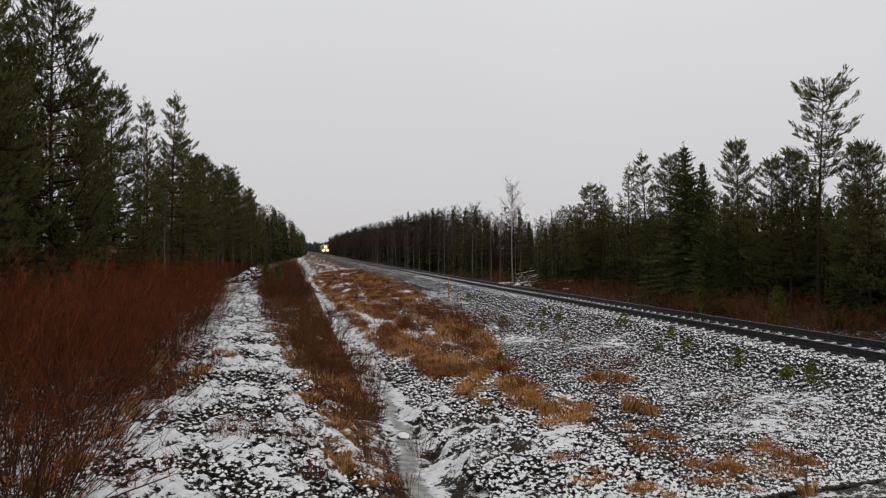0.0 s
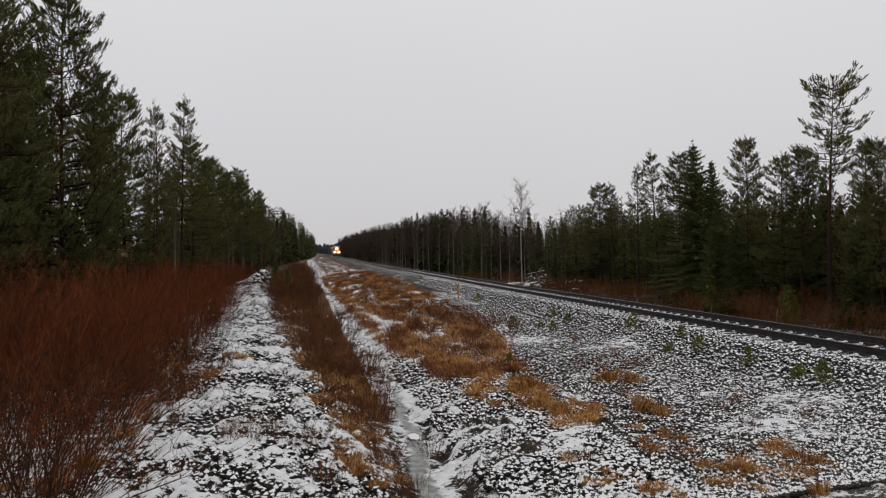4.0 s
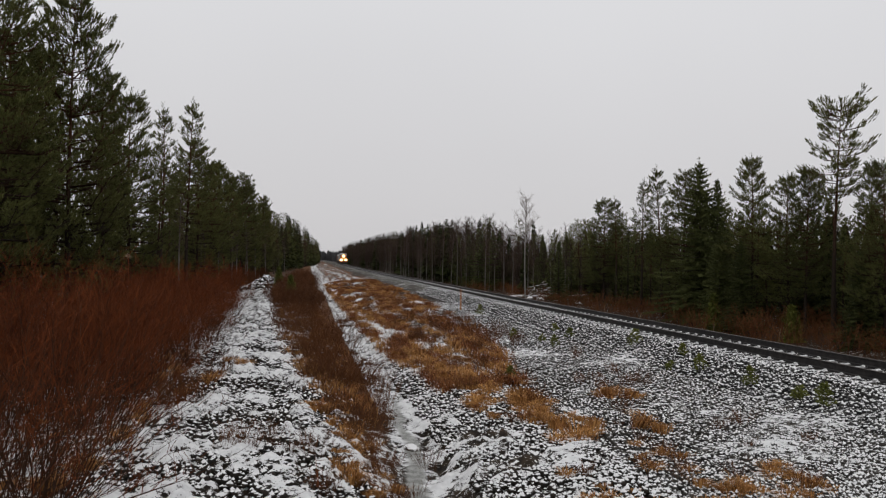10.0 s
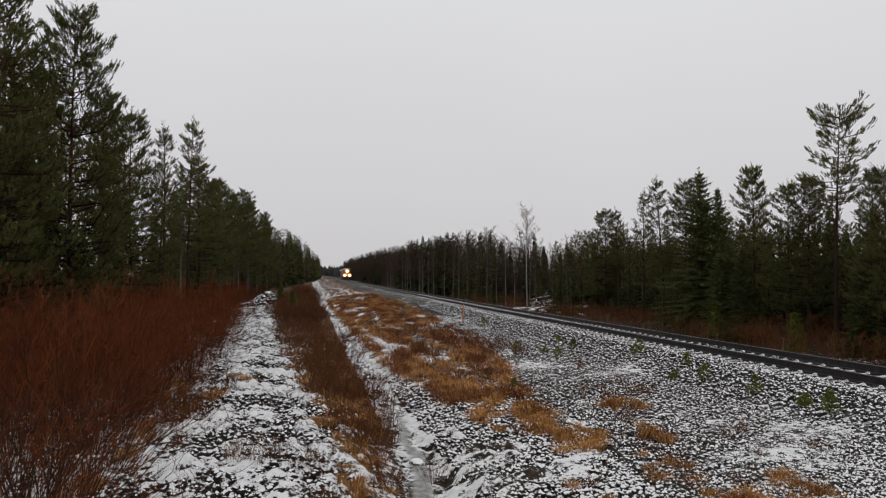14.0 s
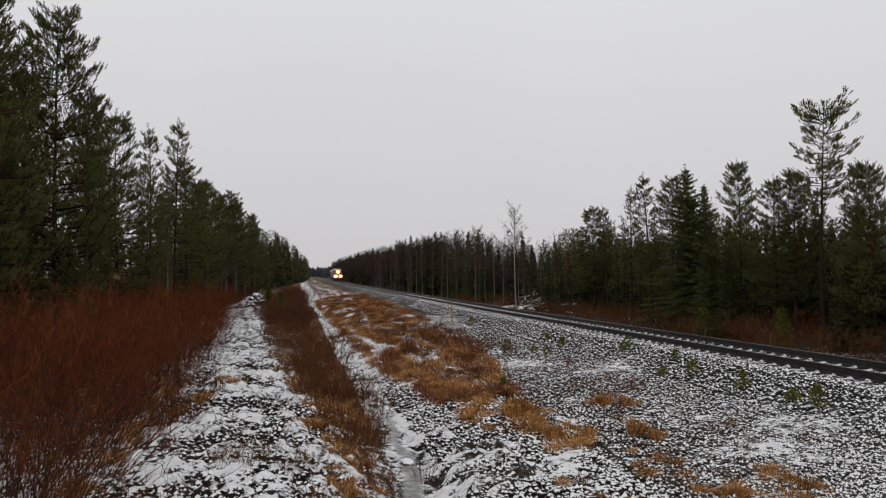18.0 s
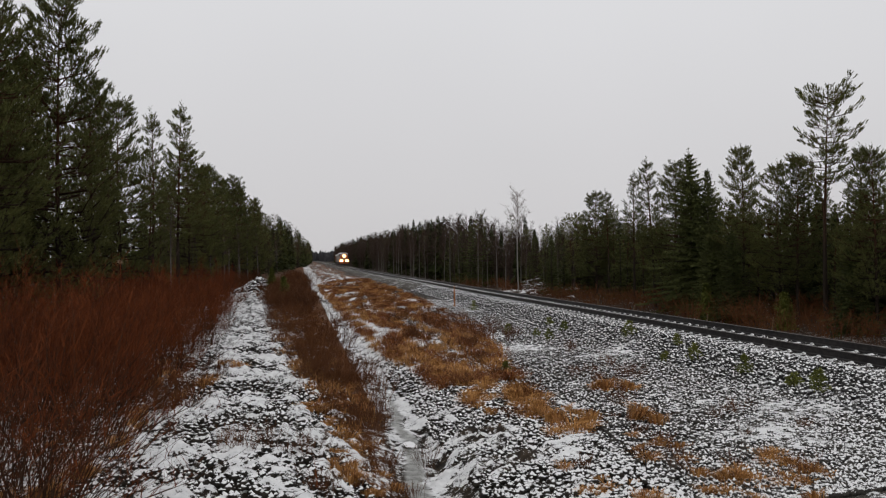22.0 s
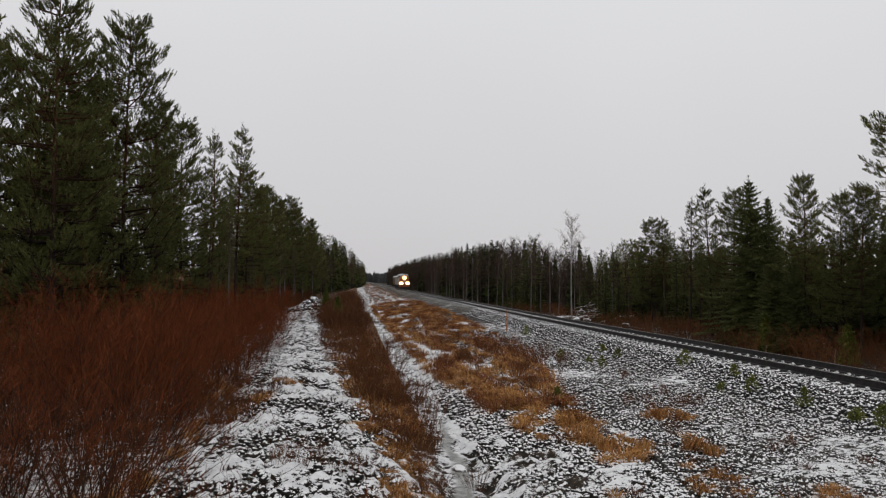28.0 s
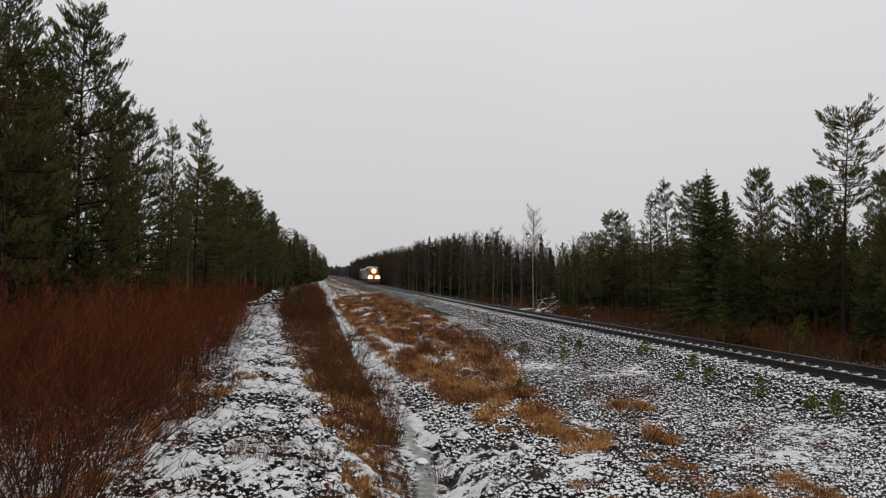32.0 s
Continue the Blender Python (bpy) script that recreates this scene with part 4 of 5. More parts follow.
# ---- bushes, grass, seedlings ----
def make_willow(h, stems, spread, twigs, thick=0.011, split=False):
    g = Geo()
    fine = Geo() if split else g
    for k in range(stems):
        a, lean = rnd(0, 6.28), rnd(0.0, 0.7) * spread
        out = Vector((math.cos(a), math.sin(a), 0))
        p = out * rnd(0.0, 0.3) * spread
        height = h * rnd(0.5, 1.05)
        curl = Vector((rnd(-1, 1), rnd(-1, 1), 0)) * 0.09 * height
        q1 = p + out * lean * height * 0.45 + curl * 0.5 + Vector((0, 0, height * 0.42))
        q2 = p + out * lean * height * 0.82 + curl + Vector((0, 0, height * 0.78))
        q3 = p + out * lean * height + curl * 0.7 + Vector((0, 0, height))
        r = thick * rnd(0.6, 1.1)
        g.tube([p - Vector((0, 0, 0.3)), q1, q2, q3], [r, r * 0.7, r * 0.4, r * 0.12], 3)
        for i in range(twigs):
            s = 1 - 0.55 * random.random() ** 1.2
            b = q1.lerp(q2, max(0.0, s - 0.42) / 0.36) if s < 0.78 else q2.lerp(q3, (s - 0.78) / 0.22)
            c = b + (out * rnd(-0.4, 0.6) + Vector((rnd(-0.8, 0.8), rnd(-0.8, 0.8), rnd(0.5, 1.4)))) * h * rnd(0.06, 0.19)
            fine.spike(b, c, 0.0055 * rnd(0.8, 1.3))
            if split:
                b = b.lerp(c, rnd(0.3, 0.7))
                fine.spike(b, b + Vector((rnd(-1, 1), rnd(-1, 1), rnd(-0.1, 1.2))) * h * 0.07, 0.0045)
    return (g.mesh("willow_bush", M_STEM), fine.mesh("crown", M_WILLOW)) if split else g


def make_tuft(h, blades, spread, flop):
    g = Geo()
    for k in range(blades):
        a, out = rnd(0, 6.28), rnd(0.1, 1)
        d = Vector((math.cos(a), math.sin(a), 0))
        p = d * spread * rnd(0, 0.5)
        m = p + d * out * flop * h * 0.35 + Vector((0, 0, h * rnd(0.45, 0.75)))
        q = m + d * out * flop * h * 0.6 + Vector((0, 0, h * rnd(-0.25, 0.3) * (1.2 - flop)))
        s = Vector((-d.y, d.x, 0)) * rnd(0.004, 0.008)
        n = len(g.v)
        g.v += [tuple(p - s), tuple(p + s), tuple(m + s), tuple(m - s), tuple(q)]
        g.f += [(n, n + 1, n + 2, n + 3), (n + 3, n + 2, n + 4)]
    return g


def strew(name, meshes, spots, label, category, group, lean=0):
    for x, y, k, s, tilt in spots:
        me = meshes[k % len(meshes)]
        ob = new(name, me[0] if isinstance(me, tuple) else me)
        if isinstance(me, tuple):
            new("crown", me[1]).parent = ob
        ob.matrix_basis = pose(x, y, land1(x, y) - 0.02, rnd(-tilt, tilt), lean + rnd(-tilt, tilt), 0) @ pose(0, 0, 0, 0, 0, rnd(0, 360)) @ Matrix.Diagonal((s, s, s * rnd(0.85, 1.1), 1))
        tagged(ob, label, category, group)


def thicket_edge(y):
    return float(np.interp(y, [8, 14, 18, 21, 25, 30, 38, 52, 60, 100, 130], [-3.2, -3.4, -3.5, -3.1, -2.6, -2.7, -3.1, -3.6, -4.0, -7.2, -8.0])) + 0.35 * math.sin(0.9 * y) * math.sin(0.37 * y + 1)


def build_bushes():
    random.seed(31)
    big = [make_willow(h, 26, sp, 15, 0.012, True) for h, sp in ((3.3, 1.1), (3.0, 1.3), (3.4, 0.9), (2.8, 1.2), (3.1, 1.4))]
    open_ = [make_willow(h, 17, sp, 5, 0.013, True) for h, sp in ((2.6, 1.3), (2.2, 1.6))]
    low = [make_willow(h, 34, 1.3, 14, 0.008) for h in (1.0, 0.8, 1.2)]
    small = [g.mesh("shrub", M_SHRUB) for g in low]
    spots = []
    for k in range(200):
        y = 18.4 + 98 * (k / 200) ** 1.6 + rnd(-0.9, 0.9)
        x = thicket_edge(y) - 0.9 - abs(random.gauss(0, 1)) * (2.2 + 0.03 * y)
        fringe = min(1.0, 0.55 + 0.22 * (thicket_edge(y) - x))
        spots.append((x, y, random.randrange(5), fringe * rnd(0.72, 1.08), 13))
    strew("willow_bush", big, spots, "leafless willow bush with dense red-brown stems in snowy grass", "bush", "willow thicket")
    spots = [(thicket_edge(y) - rnd(0.1, 4.2), y, k, rnd(0.7, 1.1), 12) for k, y in enumerate([10.2 + 0.15 * i for i in range(36)] + [15.8, 16.1, 16.4, 16.8, 17.2, 17.6, 18, 18.5, 19, 20, 22, 24])]
    strew("willow_bush", open_, spots, "open leaning willow bush at the edge of the thicket", "bush", "willow thicket", 16)
    spots = []
    for k in range(105):
        y = 12.5 + 85 * (k / 105) ** 1.4
        x = np.interp(y, [12, 18, 30, 67, 90], [1.2, 1.0, 0.8, -0.5, -1.5]) + 0.6 * float(ditch_sway(y)) + random.gauss(0, 0.4 + 0.014 * y)
        if y > 19 or k % 3 == 0:
            spots.append((x, y, random.randrange(3), rnd(0.35, 0.75) * (1 + 0.010 * y) * (1 if y > 19 else 0.8), 10))
    strew("shrub", small, spots, "low leafless red-brown shrub on the ditch bank", "bush", "shrubs along the ditch")
    spots = []
    for k in range(70):
        y = 24 + 38 * random.random() ** 1.2
        spots.append((rnd(float(berm_foot(y)) + 0.3, float(np.interp(y, [20, 27, 43, 60, 100], [1.5, 1.7, 1.6, 0.9, 0.2]))), y, k, rnd(0.3, 0.7) * (1 + 0.010 * y), 10))
    strew("shrub", small, spots, "rust-brown leafless shrub between the snowy bank and the ditch", "bush", "shrubs along the ditch")
    spots = [(-1.4, 15.2, 0, 0.4, 10), (-1.0, 15.0, 1, 0.45, 10), (-0.6, 15.3, 2, 0.4, 10), (-1.2, 15.6, 2, 0.4, 10), (-0.3, 15.1, 1, 0.35, 10), (1.25, 15.2, 0, 0.5, 10), (1.55, 15.9, 1, 0.55, 10), (1.3, 16.6, 2, 0.5, 10), (1.5, 17.6, 0, 0.55, 10), (1.2, 18.4, 1, 0.6, 10), (1.6, 19.0, 2, 0.6, 10), (0.7, 19.4, 0, 0.5, 10), (1.0, 20.2, 1, 0.65, 10), (0.9, 17.5, 2, 0.4, 10), (-2.9, 20.0, 0, 0.95, 10), (-3.2, 20.6, 1, 1.0, 10), (-2.6, 19.5, 2, 0.75, 10), (-3.1, 19.3, 0, 0.7, 10), (-2.5, 24.5, 1, 0.9, 10)]
    strew("shrub", small, spots, "low dark bare shrub on the snowy bank", "bush", "shrubs on the bank")
    far = [(rnd(-3.4, 1.0), rnd(98, 150), rnd(1.2, 2.0), rnd(0, 6.28)) for k in range(30)] + [(rnd(-10, -7.5), rnd(98, 150), rnd(1.2, 2.2), rnd(0, 6.28)) for k in range(20)]
    for k in range(60):
        y = rnd(55, 112)
        far.append((rnd(float(berm_foot(y)) + 0.3, 0.9), y, rnd(1.0, 1.7), rnd(0, 6.28)))
    joined_copies("far_scrub", "bare red-brown scrub where the snowy bank ends", low[0], far, M_SHRUB, "undergrowth")
    spots = [(rnd(4.6, 10.0), rnd(11.5, 25), k, rnd(0.2, 0.5), 10) for k in range(34)] + [(rnd(4.5, 9.5), rnd(26, 50), k, rnd(0.35, 0.75), 10) for k in range(40)]
    strew("shrub", small, spots, "small bare shrub in the dry grass of the embankment", "bush", "shrubs on the embankment")
    far = [(rnd(4.5, 9.5), rnd(50, 135), rnd(0.35, 0.8), rnd(0, 6.28)) for k in range(90)]
    joined_copies("far_scrub", "small bare shrubs in the dry grass along the embankment", low[1], far, M_SHRUB, "undergrowth")
    spots = [(rnd(21, 28), rnd(18, 130), rnd(0.7, 1.5), rnd(0, 6.28)) for k in range(160)] + [(rnd(22, 35), rnd(18, 66), rnd(0.8, 1.7), rnd(0, 6.28)) for k in range(130)]
    joined_copies("undergrowth", "dull brown undergrowth in front of the conifers", make_willow(1.0, 20, 1.4, 8, 0.008), spots, M_SHRUB, "undergrowth")


def build_grass():
    random.seed(41)
    tufts = [make_tuft(h, 170, sp, fl).mesh("grass_tuft", M_GRASS) for h, sp, fl in ((0.32, 0.5, 1.1), (0.28, 0.6, 1.3), (0.38, 0.45, 0.95), (0.25, 0.65, 1.4))]
    clumps = ((4.55, 21.6, 7), (4.8, 24.0, 5), (5.5, 20.8, 9), (5.95, 21.6, 7), (5.3, 22.6, 3), (8.0, 21.4, 3), (5.6, 17.6, 6), (6.1, 17.4, 4), (5.2, 18.8, 4), (7.0, 17.2, 2), (6.3, 14.1, 4), (6.9, 14.7, 2), (4.7, 12.9, 6),
              (5.2, 12.4, 4), (6.5, 12.3, 8), (7.1, 12.3, 7), (7.7, 12.4, 6), (8.2, 12.5, 4), (4.5, 26, 7), (4.2, 29, 7), (5.6, 29.5, 5), (4.0, 34, 6), (6.2, 35, 5))
    spots = []
    for x, y, n in clumps:
        spots += [(x + random.gauss(0, 0.2), y - 0.5 + random.gauss(0, 0.75), random.randrange(4), rnd(0.7, 1.25) * (0.65 if y < 16 else 1), 18) for k in range(int(1.15 * n))]
    strew("grass_tuft", tufts, spots, "drooping tuft of orange-brown dry grass", "grass", "dry grass on the embankment")
    spots = []
    for k in range(56):
        y = 10.5 + 22 * random.random() ** 1.6
        spots.append((thicket_edge(y) + rnd(-2.6, 0.4), y, k, rnd(0.6, 1.15), 14))
    strew("grass_tuft", tufts, spots, "brown dry grass tuft among the willows", "grass", "dry grass in the thicket")
    spots = []
    spots += [(rnd(0.5, 1.5), rnd(15.5, 20.5), k, rnd(0.5, 0.9), 16) for k in range(14)] + [(0.2, 19.6, 1, 0.8, 14), (0.4, 19.9, 2, 0.8, 14), (0.1, 20.1, 3, 0.9, 14)]
    for k in range(50):
        y = 12.5 + 30 * random.random() ** 1.4
        spots.append((np.interp(y, [12, 18, 30, 67], [1.2, 1.0, 0.9, -0.2]) + 0.8 * float(ditch_sway(y)) + random.gauss(0, 0.35), y, k, rnd(0.5, 1.0), 14))
    strew("grass_tuft", tufts, spots, "brown dry grass tuft on the ditch bank", "grass", "dry grass along the ditch")
    # the matted grass that covers the slope farther off
    mat, spots = make_tuft(0.27, 22, 0.6, 1.15), []
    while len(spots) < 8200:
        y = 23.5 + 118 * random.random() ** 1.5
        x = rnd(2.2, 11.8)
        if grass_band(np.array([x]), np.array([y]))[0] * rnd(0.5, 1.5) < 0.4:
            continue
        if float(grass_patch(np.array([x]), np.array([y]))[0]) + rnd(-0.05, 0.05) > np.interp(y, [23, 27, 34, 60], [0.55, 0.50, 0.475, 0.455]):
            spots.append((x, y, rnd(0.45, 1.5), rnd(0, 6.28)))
    for k in range(420):
        y = 20 + 40 * random.random() ** 1.4
        spots.append((rnd(float(berm_foot(y)) + 0.2, 1.7), y, rnd(0.7, 1.4), rnd(0, 6.28)))
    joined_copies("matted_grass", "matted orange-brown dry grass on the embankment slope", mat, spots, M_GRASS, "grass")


def make_seedling(h):
    g = Geo()
    for k in range(int(26 * h / 0.5)):
        t = rnd(0.05, 1)
        a = rnd(0, 6.28)
        p = Vector((0, 0, h * t))
        tip = p + Vector((math.cos(a), math.sin(a), rnd(0.5, 1.2))) * h * 0.42 * (1.15 - t)
        needle_tuft(g, p.lerp(tip, 0.8), (tip - p).normalized(), 0.11, 6, 0.12)
        needle_tuft(g, p.lerp(tip, 0.4), (tip - p).normalized(), 0.11, 5, 0.12)
    return g


def build_seedlings():
    random.seed(51)
    for x, y, h in ((-1.5, 72.0, 2.3), (-3.4, 96.0, 2.6), (23.6, 45.0, 2.2), (24.2, 38.0, 1.9)):
        sapling = tagged(new("spruce_sapling"), "young yellowish-green spruce standing among bare shrubs", "sapling", "young spruces")
        sapling.location = (x, y, land1(x, y) - 0.05)
        wood, leaf = make_spruce(h, h * 0.3, 0.8)
        part("trunk", wood, M_SPRUCE_BARK, sapling)
        part("crown", leaf, M_SEEDLING, sapling)
    for (x, y), h in {(11.44, 16.74): 0.62, (11.50, 17.77): 0.4, (11.49, 19.91): 0.55, (11.51, 22.77): 0.55, (11.96, 24.82): 0.42, (11.80, 28.36): 0.7, (9.80, 31.72): 0.5, (9.10, 35.65): 0.5, (11.44, 37.02): 0.45, (11.33, 34.44): 0.5, (6.24, 24.76): 0.42, (10.66, 50.31): 0.7, (9.77, 33.45): 0.4, (11.01, 23.69): 0.35}.items():
        ob = tagged(new("conifer_seedling"), "small bright green conifer seedling growing in the ballast", "seedling", "seedlings on the embankment")
        ob.location = (x, y, land1(x, y) - 0.02)
        g = Geo()
        g.spike((0, 0, -0.1), (0, 0, h * 1.05), 0.012)
        part("stem", g, M_SPRUCE_BARK, ob)
        part("needles", make_seedling(h), M_SEEDLING, ob)


# ---- small things beside the line ----
def build_marker_post():
    post = tagged(new("marker_post"), "weathered orange marker post in the snowy verge", "post")
    x, y = 10.55, 56.3
    post.location = (x, y, land1(x, y))
    g = Geo()
    g.tube([(0, 0, -0.3), (0, 0, 1.5)], [0.045, 0.04], 8, True)
    part("pole", g, paint_material("post_paint", (0.45, 0.16, 0.05), 0.6, 0.7), post)
    g = Geo()
    g.tube([(0, 0, 1.5), (0, 0, 1.6)], [0.05, 0.02], 8, True)
    part("cap", g, M_CLOD, post, "snow-dusted cap")


def build_boulders():
    random.seed(61)
    for x, y, s in ((21.3, 83.5, 0.5), (22.6, 82.0, 0.55), (20.6, 84, 0.4), (23.6, 81.5, 0.6), (24.3, 78.3, 0.45), (24.7, 73, 0.4), (25.2, 86, 0.8), (26.4, 85, 0.7), (27.6, 84, 0.9)):
        bm = bmesh.new()
        bmesh.ops.create_icosphere(bm, subdivisions=2, radius=s)
        for v in bm.verts:
            v.co *= 0.8 + 0.5 * noise.noise(v.co * 1.4 + Vector((x, y, 0)))
            v.co.z *= 0.6
        me = bpy.data.meshes.new("boulder")
        bm.to_mesh(me)
        bm.free()
        me.materials.append(M_ROCK)
        ob = tagged(new("boulder", me), "snow-capped boulder beside the track", "boulder", "boulders beyond the track")
        ob.matrix_basis = pose(x, y, land1(x, y) + 0.15 * s, 0, 0, rnd(0, 360))


def build_brush_pile():
    """A heap of cut branches under snow, and a few snowy logs, on the far side of the track."""
    random.seed(67)
    snowy = stone_material("snowy_wood", (0.035, 0.025, 0.018), (0.10, 0.07, 0.05), 0.5, 0.9)
    pile = tagged(new("brush_pile"), "heap of cut branches half covered with snow", "brush pile")
    x, y = 25.1, 84.0
    pile.location = (x, y, land1(x, y))
    for k in range(90):
        a, t = rnd(0, 6.28), random.random()
        c = Vector((rnd(-1.9, 1.9), rnd(-1.2, 1.2), 0.1))
        c.z = max(0.05, 1.7 * (1 - abs(c.x + 0.5) / 2.6)) * t + 0.05
        d = Vector((math.cos(a), 0.5 * math.sin(a), rnd(-0.5, 0.6))) * rnd(0.3, 0.9)
        g = Geo()
        r = rnd(0.03, 0.075)
        g.tube([c - d, c + Vector((0, 0, rnd(0, 0.1))), c + d], [r, r * 0.9, r * 0.55], 6, True)
        part("branch", g, snowy, pile)
    for x, y, turn, length in ((21.9, 84.0, 10, 2.4), (22.2, 83.0, -18, 1.8), (23.9, 83.2, 25, 2.0), (24.6, 82.0, -30, 1.5), (27.9, 83.0, 20, 1.6), (28.6, 84.5, -25, 1.8)):
        g = Geo()
        g.tube([(-length / 2, 0, 0.14), (0, 0, 0.26), (length / 2, 0, 0.2)], [0.24, 0.27, 0.22], 9, True)
        ob = tagged(new("log", g.mesh("log", snowy)), "snow-covered log lying beyond the track", "log", "logs beyond the track")
        ob.matrix_basis = pose(x, y, land1(x, y), 0, 0, turn)


def build_ditch_stone():
    bm = bmesh.new()
    bmesh.ops.create_icosphere(bm, subdivisions=2, radius=0.2)
    for v in bm.verts:
        v.co *= 0.85 + 0.4 * noise.noise(v.co * 5)
        v.co.z *= 0.55
    me = bpy.data.meshes.new("stone")
    bm.to_mesh(me)
    bm.free()
    me.materials.append(stone_material("snowy_stone", (0.05, 0.05, 0.05), (0.2, 0.19, 0.18), -0.1, 0.3))
    ob = tagged(new("stone", me), "snow-covered stone in the frozen ditch", "stone")
    ob.location = (2.36, 18.3, land1(2.36, 18.3) + 0.05)


def build_dry_stalks():
    """A few pale dead stems that stand out, and one tall stalk with a seed head."""
    random.seed(71)
    pale = two_tone("dead_stem", (0.12, 0.075, 0.04), (0.27, 0.20, 0.13), 12)
    for x, y, h in ((21.5, 41.0, 0.8), (22.0, 52.0, 0.7), (22.2, 36.0, 0.9), (22.5, 60.0, 0.8), (22.4, 68, 0.8)):
        g = Geo()
        g.tube([(0, 0, -0.1), (rnd(-0.05, 0.05), 0, h * 0.5), (rnd(-0.1, 0.1), 0, h)], [0.035, 0.03, 0.02], 5, True)
        ob = tagged(new("dead_stem", g.mesh("dead_stem", pale)), "pale broken dead stem at the forest edge", "stem", "dead stems beyond the track")
        ob.location = (x, y, land1(x, y))
    stalk = tagged(new("dry_stalk"), "tall dry stalk with a pale seed head above the willows", "plant")
    x, y = -4.85, 23.5
    stalk.location = (x, y, land1(x, y))
    g = Geo()
    g.tube([(0, 0, -0.1), (0.05, 0, 1.8), (0.0, 0, 3.6)], [0.014, 0.011, 0.007], 5)
    part("stem", g, M_WILLOW, stalk)
    g = Geo()
    for k in range(40):
        d = Vector((rnd(-1, 1), rnd(-1, 1), rnd(-0.4, 1))).normalized()
        g.blade((0, 0, 3.55 + rnd(0, 0.12)), Vector((0, 0, 3.6)) + d * rnd(0.05, 0.11), d.orthogonal() * 0.01)
    part("seed_head", g, pale, stalk, "pale fluffy seed head")


# ---- the train ----
def wheel_set(parent, y, mat, r=0.5):
    for s in (-1, 1):
        g = Geo()
        g.disc((s * 0.70, y, r), (s, 0, 0), r, 0.12, 18)
        g.disc((s * 0.66, y, r), (s, 0, 0), r + 0.03, 0.04, 18)
        g.disc((s * 0.82, y, r), (s, 0, 0), r * 0.3, 0.1, 10)
        part("wheel", g, mat, parent)


def build_locomotive():
    """A hood diesel locomotive; its nose looks towards -y, rails at z = 0."""
    loco = tagged(new("locomotive"), "orange and pale grey diesel locomotive with three lit headlights", "locomotive")
    orange, pale = paint_material("loco_orange", (0.40, 0.095, 0.022), 0.45, 0.7), paint_material("loco_grey", (0.40, 0.38, 0.34), 0.5, 0.7)
    black, roof = paint_material("underframe_black", (0.03, 0.028, 0.027), 0.7, 0.3), paint_material("roof_snowy", (0.62, 0.63, 0.64), 0.6, 0.35)
    glass = Mat("cab_glass", 0.08, 0, 0.6)
    glass.color((0.02, 0.024, 0.028))
    steel = Mat("wheel_steel", 0.5, 0.8)
    steel.color(steel.mix(steel.noise(5), (0.06, 0.05, 0.045), (0.16, 0.14, 0.13)))
    lamp = glow_material("headlight_glow", (1.0, 0.56, 0.20), 9)
    # orange emission that stands in for the bloom round each lamp
    halo = glow_material("headlight_halo_glow", (1.0, 0.38, 0.08), 3.0)
    # underframe, steps and buffer beam
    g = Geo()
    g.box(-1.45, 1.45, 0.0, 13.8, 0.95, 1.32, 0.05)
    part("underframe", g, black, loco)
    g = Geo()
    g.box(-1.5, 1.5, -0.12, 0.0, 0.75, 1.45, 0.02)
    part("buffer_beam", g, orange, loco)
    for s in (-1, 1):
        g = Geo()
        g.disc((s * 0.88, -0.55, 1.05), (0, 1, 0), 0.09, 0.45, 12)
        g.disc((s * 0.88, -0.6, 1.05), (0, 1, 0), 0.24, 0.06, 16)
        part("buffer", g, black, loco)
        g = Geo()
        for k in range(4):
            g.box(s * 1.45 - 0.22, s * 1.45 + 0.02, 0.2, 0.75, 0.35 + 0.25 * k, 0.39 + 0.25 * k)
        part("steps", g, black, loco)
    g = Geo()
    g.box(-0.14, 0.14, -0.5, -0.1, 0.88, 1.16, 0.04)
    part("coupler", g, steel.m, loco)
    g = Geo()
    g.box(-1.35, 1.35, -0.05, 0.05, 0.18, 0.7, 0.02)
    part("snow_plough", g, black, loco)
    # long hood in front of the cab
    def hood(name, y0, y1, w, z1, mat):
        g = Geo()
        ring = [(-w, 1.32), (w, 1.32), (w, z1 - 0.35), (w - 0.3, z1), (-w + 0.3, z1), (-w, z1 - 0.35)]
        for y in (y0, y0 + 0.18, y1):
            k = 0.94 if y == y0 else 1.0
            g.v += [(x * k, y, 1.32 + (z - 1.32) * k) for x, z in ring]
        for a in range(2):
            g.f += [(a * 6 + i, a * 6 + (i + 1) % 6, a * 6 + 6 + (i + 1) % 6, a * 6 + 6 + i) for i in range(6)]
        g.f += [tuple(range(5, -1, -1)), tuple(range(12, 18))]
        return part(name, g, mat, loco)
    front = hood("front_hood", 0.35, 6.6, 1.28, 3.72, orange)
    hood("rear_hood", 9.4, 13.5, 1.28, 3.55, orange)
    for s in (-1, 1):
        for k in range(6):
            g = Geo()
            g.box(s * 1.285 - 0.012, s * 1.285 + 0.012, 0.9 + 0.92 * k, 1.68 + 0.92 * k, 1.6, 3.1, 0.01)
            part("hood_door", g, pale if k < 2 else orange, front)
    g = Geo()
    g.box(-0.9, 0.9, 1.0, 6.0, 3.70, 3.86, 0.05)
    part("hood_roof", g, roof, front, "snow-dusted hood roof")
    g = Geo()
    g.box(-0.5, 0.5, 0.325, 0.345, 2.1, 2.7, 0.0)
    part("radiator_grille", g, pale, front)
    # cab with windows
    g = Geo()
    g.box(-1.55, 1.55, 6.6, 9.4, 1.32, 4.15, 0.06)
    cab = part("cab", g, pale, loco, "pale grey cab")
    g = Geo()
